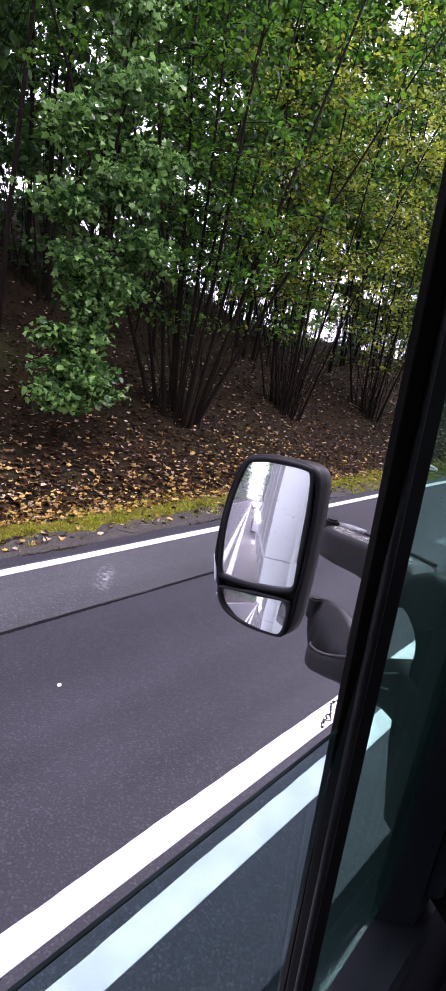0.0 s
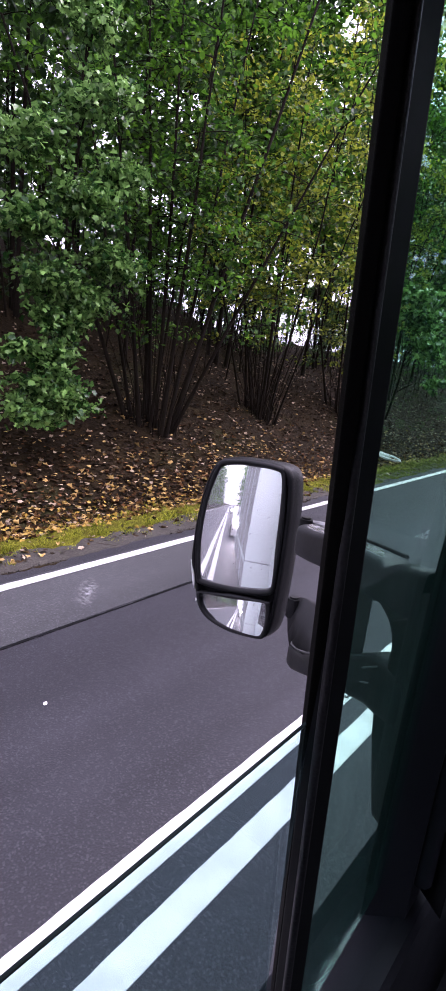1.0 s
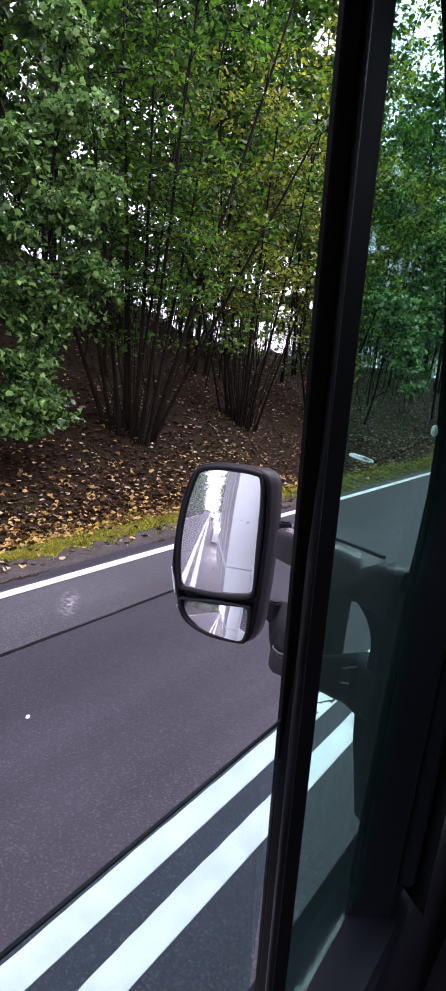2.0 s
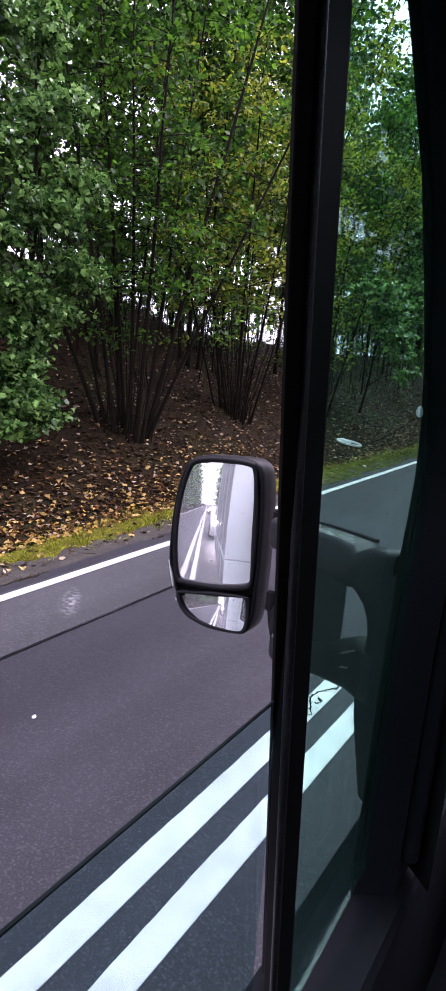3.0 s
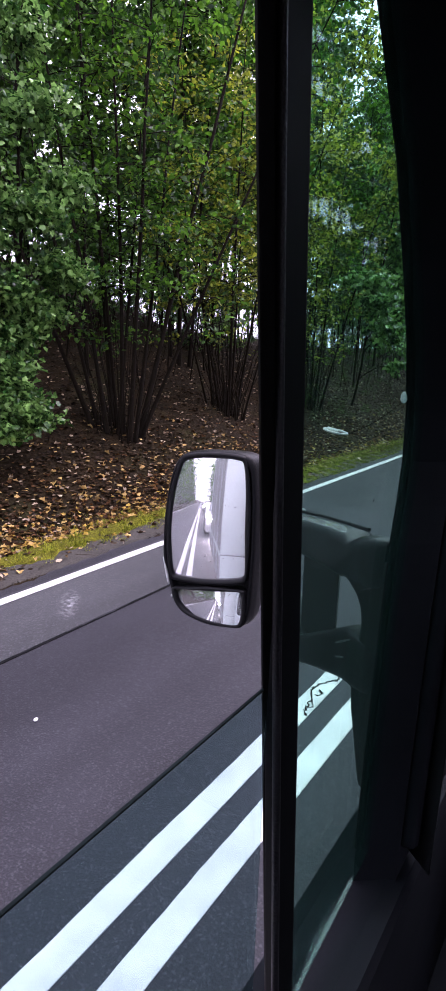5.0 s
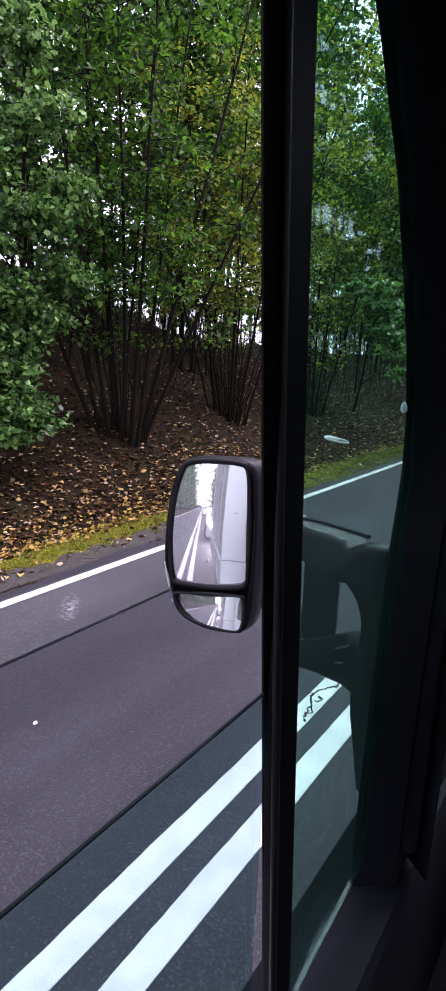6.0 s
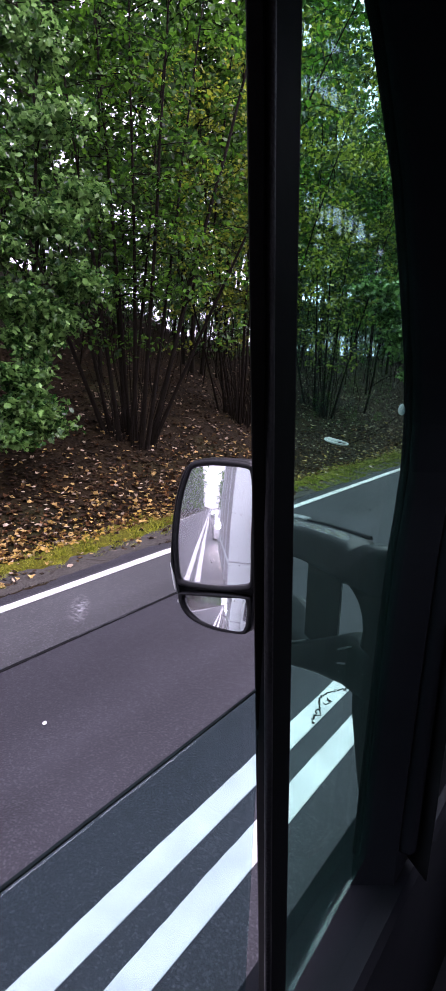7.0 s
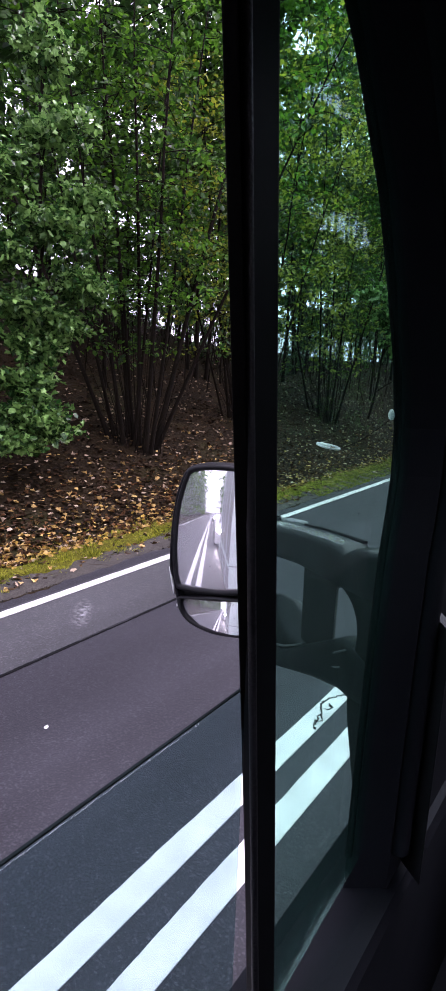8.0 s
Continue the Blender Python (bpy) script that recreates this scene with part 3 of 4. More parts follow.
def maple_tree(name, label, seed, foot, trunk_top, sprays, leaf_size):
    """A young maple: a thin leaning trunk and layered sprays of lobed leaves. sprays: centre, reach and number of leaves."""
    rng = np.random.default_rng(seed)
    base = tagged(new(name), label, "tree", "trees on the bank")
    ground = float(bank_height(np.array(foot[0]), np.array(foot[1])))
    a, b = np.array([0, 0, -0.1]), np.array(trunk_top) - np.array([foot[0], foot[1], ground])
    t = np.linspace(0, 1, 12)[:, None]
    line = a + (b - a) * t + np.c_[rng.normal(0, 0.02, (12, 2)), np.zeros(12)]
    v, f = tube(line, np.linspace(0.034, 0.008, 12), 8)
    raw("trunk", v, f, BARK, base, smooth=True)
    limbs, spots = [], []
    for centre, reach, count in sprays:
        c = np.array(centre) - np.array([foot[0], foot[1], ground])
        s = np.clip((c[2] - 0.35 - line[0, 2]) / (line[-1, 2] - line[0, 2]), 0.05, 0.97)
        start = np.array([np.interp(s, t[:, 0], line[:, k]) for k in range(3)])
        q = np.linspace(0, 1, 6)[:, None]
        limbs.append(tube(start + (c - start) * q + np.array([0, 0, 0.12]) * np.sin(q * math.pi), np.linspace(0.013, 0.005, 6), 6))
        for _ in range(max(3, count // 26)):
            d = rng.normal(0, 1, 3)
            tip = c + d / np.linalg.norm(d) * np.array(reach) * rng.uniform(0.45, 1.0)
            twig = c + (tip - c) * q + np.array([0, 0, -0.06]) * q**2
            limbs.append(tube(twig, np.linspace(0.005, 0.0015, 6), 3))
            n = rng.integers(16, 36)
            w = rng.uniform(0.25, 1.08, n)[:, None]
            spots.append(c + (tip - c) * w + rng.normal(0, 0.07, (n, 3)) * [1, 1, 0.45])
    v, f = gather(limbs)
    tagged(raw("branchwork", v, f, BARK, base), kind="stuff")
    v, f = leaves(rng, np.concatenate(spots), leaf_size, 0.35, form=LOBED)
    raw("crown", v, f, LEAF_COOL, base)
    base.location = (foot[0], foot[1], ground)
    return base


maple_tree("young_maple", "young maple on the bank with low sprays of bright green leaves", 14, (-5.95, 4.05), (-5.3, 4.0, 5.2),
           [((-5.30, 3.60, 1.26), (0.40, 0.48, 0.26), 1700), ((-5.32, 3.44, 1.00), (0.34, 0.42, 0.17), 900), ((-5.30, 3.90, 1.08), (0.30, 0.30, 0.15), 560), ((-5.40, 3.42, 1.62), (0.36, 0.36, 0.16), 620), ((-5.34, 3.74, 1.60), (0.28, 0.30, 0.20), 700),
            ((-5.35, 3.72, 1.98), (0.32, 0.38, 0.22), 1100), ((-5.35, 4.08, 2.22), (0.36, 0.42, 0.24), 1400), ((-5.30, 3.60, 2.40), (0.38, 0.44, 0.24), 1400),
            ((-5.25, 4.30, 2.65), (0.40, 0.45, 0.25), 1000), ((-5.30, 3.35, 2.85), (0.45, 0.45, 0.25), 1000), ((-5.20, 3.90, 3.15), (0.5, 0.5, 0.3), 1100),
            ((-5.30, 4.40, 3.5), (0.45, 0.45, 0.3), 800), ((-5.35, 3.40, 3.6), (0.5, 0.5, 0.3), 800), ((-5.20, 3.95, 4.1), (0.5, 0.5, 0.3), 800), ((-5.30, 3.95, 4.8), (0.45, 0.45, 0.35), 700)], 0.074)
maple_tree("young_maple", "young maple overhanging the verge with green leaves", 15, (-5.9, 14.2), (-5.1, 14.2, 6.4),
           [((-4.7, 11.5, 3.40), (0.7, 0.8, 0.28), 520), ((-4.7, 12.4, 3.05), (0.6, 0.7, 0.30), 520), ((-4.7, 13.2, 2.40), (0.5, 0.7, 0.35), 460), ((-4.75, 13.9, 1.72), (0.35, 0.5, 0.26), 280)]
           + [((-5.2, 14.0 + 0.5 * k % 1.1, 2.65 + 0.40 * k), (0.85, 0.85, 0.3), 420) for k in range(10)], 0.115)

# A thicket of low leafy shrubs on the crest.
shrubs = [woody("thicket_shrub", "low leafy shrub in the thicket on the crest", "bush", 41 + k,
                [(0, 0, 0.1, 0.05), (0.3, 0.2, 0.2, 0.1), (-0.3, 0.1, -0.2, 0.1), (0.1, -0.3, 0.05, -0.2), (-0.1, 0.3, -0.1, 0.2)],
                2.6 + 0.5 * k, 0.08, (LEAF_BRIGHT, LEAF_GREEN, LEAF_GREEN)[k], 720, 0.135, 0.95, 0.014, group="thicket shrubs") for k in range(3)]
shrub_rng = random.Random(3)
for ob, (x, y) in zip(shrubs, [(-9.6, 8.3), (-9.9, 11.4), (-9.8, 4.4)]):
    put(ob, x, y)
y = -1.0
while y < 30:
    for x in (-9.0, -10.2, -12.0):
        again(shrubs[shrub_rng.randrange(3)], x + shrub_rng.uniform(-0.6, 0.6), y + shrub_rng.uniform(-0.7, 0.7), shrub_rng.uniform(0, 360), shrub_rng.uniform(0.55, 1.05) * (0.55 if y > 11 else 1))
    y += 1.9

# Thin trees that fill the crest of the bank and line the road.
LABEL = "slender woodland tree with a leafy green crown"
slim = [woody("woodland_tree", LABEL, "tree", 21 + k, [(0, 0, 0.02, 0.01), (0.25, 0.1, 0.06, -0.03), (-0.2, 0.2, -0.05, 0.05)][: 1 + k % 3],
              9.5 + k, 2.2 + 0.5 * (k % 3), (LEAF_GREEN, LEAF_BRIGHT, LEAF_GREEN, LEAF_BRIGHT)[k], 3800, 0.15, 1.7, 0.042, group="woodland trees")
        for k in range(4)]
plain = [woody("woodland_tree", LABEL, "tree", 31 + k, [(0, 0, 0.02, 0.01), (0.25, 0.1, 0.06, -0.03)], 10 + k, 1.2, (LEAF_GREEN, LEAF_BRIGHT)[k], 600, 0.36, 1.8, 0.05, group="woodland trees")
         for k in range(2)]
put(plain[0], -5.6, -9.0)
put(plain[1], 5.2, -7.0)
rng = random.Random(7)
first = [(-7.4, 6.5), (-8.0, 9.6), (-7.8, 3.8), (-7.5, 12.4)]
for ob, (x, y) in zip(slim, first):
    put(ob, x, y, rng.uniform(0, 360))
for row, (x, step, y0, y1) in enumerate([(-8.6, 2.4, -3, 36), (-10.6, 2.3, 0, 42), (-13.0, 3.0, 2, 46), (-6.7, 3.6, 17, 62)]):
    y = y0
    while y < y1:
        again(slim[rng.randrange(4)] if row in (0, 1) or (row == 3 and y < 34) else plain[rng.randrange(2)], x + rng.uniform(-0.8, 0.8), y + rng.uniform(-0.8, 0.8), rng.uniform(0, 360), rng.uniform(0.75, 1.15))
        y += step * rng.uniform(0.8, 1.25)
for x, step, grow in ((-15.5, 2.2, 1.0), (-18.5, 3.4, 1.2)):
    y = -4.0
    while y < 62:
        again(plain[rng.randrange(2)], x + rng.uniform(-0.8, 0.8), y + rng.uniform(-0.7, 0.7), rng.uniform(0, 360), grow * rng.uniform(0.85, 1.15))
        again(shrubs[shrub_rng.randrange(3)], x + 1.5 + shrub_rng.uniform(-0.8, 0.8), y + 1 + shrub_rng.uniform(-0.7, 0.7), shrub_rng.uniform(0, 360), shrub_rng.uniform(1.0, 1.4) * (0.5 if y > 13 else 1))
        y += step
y = -6.0
while y > -120:
    for x, grow in ((-5.4, 1.0), (-7.6, 1.15), (4.3, 1.1), (6.4, 1.1)):
        again(plain[rng.randrange(2)], x + rng.uniform(-0.6, 0.6), y + rng.uniform(-1.2, 1.2), rng.uniform(0, 360), grow * rng.uniform(0.85, 1.15))
    again(shrubs[shrub_rng.randrange(3)], -5.1 + shrub_rng.uniform(-0.3, 0.3), y + shrub_rng.uniform(-1, 1), shrub_rng.uniform(0, 360), shrub_rng.uniform(0.8, 1.2))
    if y < -45:
        again(plain[rng.randrange(2)], -5.0, y, rng.uniform(0, 360), 1.2)
        again(plain[rng.randrange(2)], 3.6, y - 1.5, rng.uniform(0, 360), 1.5)
    y -= 3.6 * rng.uniform(0.9, 1.1) * (1 if y > -50 else 1.8)
# Unseen trees and shrubs on the right, added to block reflected sky.
for k in range(26):
    again(plain[rng.randrange(2)], rng.uniform(4.6, 8.5), 2.5 + 0.9 * k, rng.uniform(0, 360), rng.uniform(0.9, 1.3))
for y in range(2, 50, 2):
    again(shrubs[shrub_rng.randrange(3)], 4.3 + shrub_rng.uniform(-0.3, 0.5), y + shrub_rng.uniform(-0.6, 0.6), shrub_rng.uniform(0, 360), shrub_rng.uniform(1.0, 1.5))
    again(plain[rng.randrange(2)], 5.4 + rng.uniform(-0.5, 0.5), y + 1, rng.uniform(0, 360), rng.uniform(0.9, 1.2))
    again(plain[rng.randrange(2)], 7.4 + rng.uniform(-0.8, 0.8), y, rng.uniform(0, 360), rng.uniform(0.9, 1.2))

# Thin bare understorey stems between the bushes.
rng_np = np.random.default_rng(5)
pieces = []
for _ in range(150):
    x, y = rng_np.uniform(-11, -6.5), rng_np.uniform(0.5, 26)
    z = float(bank_height(np.array(x), np.array(y)))
    h = rng_np.uniform(2.0, 4.6)
    t = np.linspace(0, 1, 6)[:, None]
    lean = rng_np.normal(0, 0.13, 2)
    line = np.array([x, y, z - 0.1]) + t * np.array([lean[0] * h, lean[1] * h, h]) + np.concatenate([rng_np.normal(0, 0.04, (6, 2)), np.zeros((6, 1))], 1)
    pieces.append(tube(line, np.linspace(rng_np.uniform(0.008, 0.018), 0.003, 6), 5))
v, f = gather(pieces)
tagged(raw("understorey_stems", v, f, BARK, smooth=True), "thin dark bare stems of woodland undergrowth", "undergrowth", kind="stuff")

# Grass, fallen leaves and loose stones along the verge.
n = 175000
gx = -4.05 - np.abs(rng_np.normal(0, 1, n)) * 0.20
gy = rng_np.uniform(-4, 32, n) ** 1.0
keep = (np.sin(gy * 2.1) * 0.12 + np.sin(gy * 5.3 + 1) * 0.08 + gx > -4.62) & (gx < -4.06 + 0.06 * np.sin(gy * 3.7))
gx, gy = gx[keep], gy[keep]
tuft_at = np.stack([rng_np.uniform(-4.08, -3.86, 240), rng_np.uniform(-2, 20, 240)], -1)   # stray tufts on the shoulder
stray = np.repeat(tuft_at, 45, 0) + rng_np.normal(0, 0.022, (240 * 45, 2))
thin_x, thin_y = rng_np.uniform(-4.10, -3.68, 60000), rng_np.uniform(7.5, 28.0, 60000)   # grass creeping over the shoulder
creeping = np.sin(thin_y * 4.1) * np.sin(thin_x * 23 + thin_y) + (-3.62 - thin_x) * 5 > 0.25
gx, gy = np.concatenate([gx, stray[:, 0], thin_x[creeping]]), np.concatenate([gy, stray[:, 1], thin_y[creeping]])
gz = bank_height(gx, gy)
m = len(gx)
tuft = np.clip(0.55 + 0.3 * np.sin(gy * 7.3 + 3 * np.sin(gx * 9)) * np.sin(gx * 17 + gy * 2.2) + 0.25 * np.sin(gy * 19 + gx * 11), 0.25, 1.0)
turn, tall, wide = rng_np.uniform(0, 6.283, m), rng_np.uniform(0.02, 0.075, m) * tuft, rng_np.uniform(0.003, 0.008, m)
lean = rng_np.normal(0, 0.032, (m, 2))
a = np.stack([gx - wide * np.cos(turn), gy - wide * np.sin(turn), gz - 0.01], -1)
b = np.stack([gx + wide * np.cos(turn), gy + wide * np.sin(turn), gz - 0.01], -1)
c = np.stack([gx + lean[:, 0], gy + lean[:, 1], gz + tall], -1)
blades = np.stack([a, b, c], 1)
olive = gy + 3.0 * rng_np.normal(0, 0.5, m) > 9.0   # farther along the verge, a darker and less yellow copy of the grass colour
for blade_set, blade_mat, blade_label in ((blades[~olive], GRASS, "short yellow-green mossy grass along the verge"),
                                          (blades[olive], GRASS_OLIVE, "short dull olive grass along the verge")):
    tagged(raw("verge_grass", blade_set.reshape(-1, 3), np.arange(3 * len(blade_set)).reshape(-1, 3), blade_mat), blade_label, "grass", kind="stuff")


def litter(name, count, x_mean, x_spread, y0, y1, size, mat, label, lift=0.012, form=OVAL, beyond=1.0):
    """Leaves scattered over the bank; beyond: the share that still lies under the far bushes."""
    x = FOOT_X + 0.17 - np.abs(rng_np.normal(x_mean, x_spread, count))
    x = np.where(rng_np.random(count) < 0.05, -3.86 - np.abs(rng_np.normal(0, 0.42, count)), x)
    y = y0 + (y1 - y0) * rng_np.random(count) ** 1.35
    lies = (y < 8.0 + rng_np.normal(0, 0.8, count)) | (rng_np.random(count) < beyond)
    x, y = x[lies], y[lies]
    count = len(x)
    at = np.stack([x, y, bank_height(x, y) + lift + rng_np.uniform(0, 0.02, count)], -1)
    v, f = leaves(rng_np, at, size, flat=0.8, form=form)
    tagged(raw(name, v, f, mat), label, "fallen leaves", kind="stuff")


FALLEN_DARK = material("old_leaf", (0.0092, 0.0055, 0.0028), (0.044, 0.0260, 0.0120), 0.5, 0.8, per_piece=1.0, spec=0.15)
litter("fallen_leaves", 8600, 0.0, 0.66, -3, 28, 0.063, FALLEN, "fallen yellow and tan maple leaves lying on the bank", form=LOBED, beyond=0.22)
FALLEN_YELLOW = material("yellow_leaf", (0.13, 0.070, 0.012), (0.46, 0.31, 0.06), 0.6, 0.7, per_piece=1.0, sheer=0.15, spec=0.2)
litter("yellow_leaves", 3600, 0.0, 0.20, -3, 28, 0.052, FALLEN_YELLOW, "fallen yellow leaves at the foot of the bank", 0.02, LOBED, 0.15)
FALLEN_RUST = material("rust_leaf", (0.030, 0.013, 0.005), (0.165, 0.078, 0.028), 0.6, 0.75, per_piece=1.0, sheer=0.1, spec=0.2)
litter("rusty_leaves", 9000, 0.0, 0.55, -3, 28, 0.060, FALLEN_RUST, "rust-brown leaves lying thick at the foot of the bank", 0.006, LOBED, 0.5)
FALLEN_PALE = material("pale_leaf", (0.05, 0.030, 0.018), (0.46, 0.36, 0.26), 0.6, 0.75, bump=0.002, per_piece=1.0, sheer=0.1, spec=0.25)
litter("scattered_leaves", 9000, 1.1, 2.2, -3, 28, 0.054, FALLEN_PALE, "pale tan leaves scattered over the upper bank", form=LOBED)
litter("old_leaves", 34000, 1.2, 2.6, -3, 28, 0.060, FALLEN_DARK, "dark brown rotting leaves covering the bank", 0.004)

v, f = leaves(np.random.default_rng(3), np.array([(-2.13, 1.49, 0.012)]), 0.036, flat=1.0)
tagged(raw("leaf_on_road", v, f, WHITE_PLASTIC), "single pale leaf lying on the asphalt", "leaf")

# Stones on the shoulder.
n = 11000
sx, sy = -3.72 - np.abs(rng_np.normal(0, 0.19, n)), rng_np.uniform(-2, 20, n)
sz = np.where(sx > ROAD_L, 0.0, bank_height(sx, sy))
r = rng_np.uniform(0.004, 0.011, n) * (1 + (rng_np.random(n) < 0.04))
octa = np.array([(1, 0, 0), (0, 1, 0), (-1, 0, 0), (0, -1, 0), (0, 0, 0.8), (0, 0, -0.8)])
tri = np.array([(0, 1, 4), (1, 2, 4), (2, 3, 4), (3, 0, 4), (1, 0, 5), (2, 1, 5), (3, 2, 5), (0, 3, 5)])
v = np.stack([sx, sy, sz + r * 0.3], -1)[:, None] + r[:, None, None] * octa[None] * rng_np.uniform(0.6, 1.3, (n, 6, 1))
f = (np.arange(n)[:, None, None] * 6 + tri[None]).reshape(-1, 3)
tagged(raw("shoulder_gravel", v.reshape(-1, 3), f, GRAVEL), "loose grey gravel along the asphalt's edge", "gravel", kind="stuff")


# Broken twigs on the shoulder and at the foot of the bank.
twig_rng, pieces = np.random.default_rng(17), []
for _ in range(150):
    x, y, way, size = -3.80 - abs(twig_rng.normal(0, 0.5)), twig_rng.uniform(0, 16), twig_rng.uniform(0, math.pi), twig_rng.uniform(0.05, 0.22)
    q = np.linspace(-0.5, 0.5, 5)
    px, py = x + q * size * math.cos(way) + twig_rng.normal(0, 0.004, 5), y + q * size * math.sin(way) + twig_rng.normal(0, 0.004, 5)
    pieces.append(tube(np.stack([px, py, bank_height(px, py) + 0.014], -1), np.linspace(0.0035, 0.0015, 5), 5))
v, f = gather(pieces)
tagged(raw("broken_twigs", v, f, TWIG, smooth=True), "pale broken twigs lying on the shoulder and verge", "twigs", kind="stuff")


# ---- the van ----
# The cab's plan is drawn about the driver's eye at 1 : 1.2; cab_part and cab_raw bring it to size.
CAB = Matrix.Translation((0, 0.021, 1.771)) @ Matrix.Scale(1.2, 4) @ Matrix.Translation((0.003, -0.021, -2.089))


def cab_part(name, bm, mat, parent=None, label=""):
    bm.transform(CAB)
    return part(name, bm, mat, parent, label)


def cab_raw(name, v, f, mat, parent=None, label="", smooth=False):
    v = np.asarray(v) @ np.array(CAB.to_3x3()).T + np.array(CAB.translation)
    return raw(name, v, f, mat, parent, label, smooth)


van = tagged(new("van"), "white delivery van seen from its driver's seat, standing in its lane", "van")
# Cab shell: roof, floor, bulkhead, dashboard, far side, all dark inside.
cab_part("roof", box(-0.20, 1.5, -0.85, 0.62, 2.46, 2.51, 0.01), TRIM, van, "dark grey cab roof lining")
cab_part("cab_floor", box(-0.14, 1.45, -0.85, 1.05, 1.12, 1.16), TRIM, van)
cab_part("bulkhead", box(-0.20, 1.5, -0.89, -0.852, 1.12, 2.46), TRIM, van)
cab_part("side_wall", box(1.46, 1.5, -0.85, 1.05, 1.165, 1.75), TRIM, van)
cab_part("dashboard", box(0.0, 1.44, 0.70, 1.06, 1.30, 1.82, 0.05), TRIM, van, "dark grey plastic dashboard")
cab_part("front_panel", box(-0.17, 1.47, 1.09, 1.14, 0.9, 1.79, 0.01), TRIM, van)
cab_part("roof_skin", box(-0.21, 1.51, -0.88, 0.60, 2.513, 2.535, 0.008), VAN_WHITE, van, "white painted cab roof")
cab_part("far_door_skin", box(1.503, 1.53, -0.85, 0.64, 0.83, 1.75, 0.006), VAN_WHITE, van, "white painted door outer panel")
cab_part("front_skin", box(-0.18, 1.48, 1.143, 1.165, 0.62, 1.78, 0.008), VAN_WHITE, van, "white painted front panel")
# The door under the window.
cab_part("door_panel", box(-0.200, -0.11, -0.70, 1.05, 1.0, 1.56, 0.02), TRIM, van, "dark door trim below the window")
cab_part("door_skin", box(-0.220, -0.202, -0.72, 0.64, 0.83, 1.46, 0.006), VAN_WHITE, van, "white painted door outer panel")
cab_part("window_header", box(-0.19, -0.12, -0.72, 0.24, 2.40, 2.458, 0.012), TRIM, van, "black upper window frame")
cab_part("door_pillar", box(-0.19, -0.10, -0.80, -0.70, 1.1, 2.455, 0.012), TRIM, van)


def bar_line(x, y, z, lean):
    """A place on the window divider's cross-section at height z."""
    k = z - 1.95
    return (x + lean[0] * k, y + lean[1] * k, z)


def upright(corners, z0, z1, bevel, lean=(0.008, -0.1025)):
    low, high = [bar_line(x, y, z0, lean) for x, y in corners], [bar_line(x, y, z1, lean) for x, y in corners]
    bm = loft([low, high], True, True)
    for f in bm.faces:
        f.smooth = False
    bmesh.ops.bevel(bm, geom=list(bm.edges), offset=bevel, segments=2, affect="EDGES", profile=0.6)
    return bm


divider = cab_part("window_divider", upright([(-0.1335, 0.2580), (-0.1345, 0.2858), (-0.149, 0.304), (-0.156, 0.292), (-0.1440, 0.2620)], 1.50, 2.42, 0.0015), BAR_BLACK, van, "black upright between window and quarter pane")
cab_part("seal", upright([(-0.1423, 0.2575), (-0.1363, 0.2607), (-0.1453, 0.2675), (-0.1528, 0.2780), (-0.1518, 0.2710)], 1.50, 2.42, 0.0010, (0.0334, -0.1524)), RUBBER, divider, "black rubber window channel")

v, f = tube([bar_line(-0.1340, 0.2590, z, (0.008, -0.1025)) for z in (1.50, 1.73, 1.96, 2.19, 2.42)], [0.0026] * 5, 10)
cab_raw("seal_lip", v, f, PLASTIC_GREY, divider, "glossy black lip of the window channel", smooth=True)

# The windscreen pillar, whose inner edge curves round the quarter pane.
edge = [(0.30, 2.38), (0.385, 2.30), (0.44, 2.23), (0.474, 2.166), (0.503, 2.105), (0.519, 2.05), (0.523, 2.005), (0.518, 1.965), (0.511, 1.93), (0.505, 1.85), (0.500, 1.70), (0.498, 1.60)]
pillar = cab_part("pillar", prism([(-0.159, y, z) for y, z in edge] + [(-0.159, 0.498, 1.45), (-0.159, 1.00, 1.45), (-0.159, 0.95, 1.60), (-0.159, 0.60, 2.458), (-0.159, 0.30, 2.458)], (0.036, 0.03, 0)), TRIM, van, "dark moulded windscreen pillar trim")
lip = np.array([(-0.158, y + 0.004, z) for y, z in edge])
v, f = tube(lip, np.full(len(lip), 0.004), 8)
cab_raw("pillar_seal", v, f, RUBBER, pillar, smooth=True)
rib = np.array([(-0.120, y + 0.045, z) for y, z in edge])
v, f = tube(rib, np.full(len(rib), 0.012), 8)
cab_raw("pillar_rib", v, f, TRIM, pillar, smooth=True)
knob = bmesh.new()
bmesh.ops.create_uvsphere(knob, u_segments=12, v_segments=8, radius=0.0032, matrix=Matrix.LocRotScale((-0.1625, 0.5165, 2.062), None, (1, 1, 1.6)))
cab_part("bead", knob, GLOSS_WHITE, pillar, "small pale plastic bead")

# The panes: the quarter pane, and the door window wound half down.
quarter = cab_part("quarter_pane", prism([(-0.148, y, z) for y, z in [(0.333, 1.58), (0.249, 2.40), (0.326, 2.38)] + [(y + 0.016, z) for y, z in edge[1:]]], (-0.004, 0, 0)), PANE, van, "fixed quarter pane of green-tinted glass")
pane = cab_part("door_window", box(-0.146, -0.142, -0.69, 0.268, 1.45, 1.910, 0.0015), WINDOW, van, "tinted door window wound half down")
cab_part("glass_edge", box(-0.1449, -0.1431, -0.69, 0.268, 1.9102, 1.9112, 0.0003), GLASS_EDGE, pane, "dark ground edge of the pane")
bm = bmesh.new()
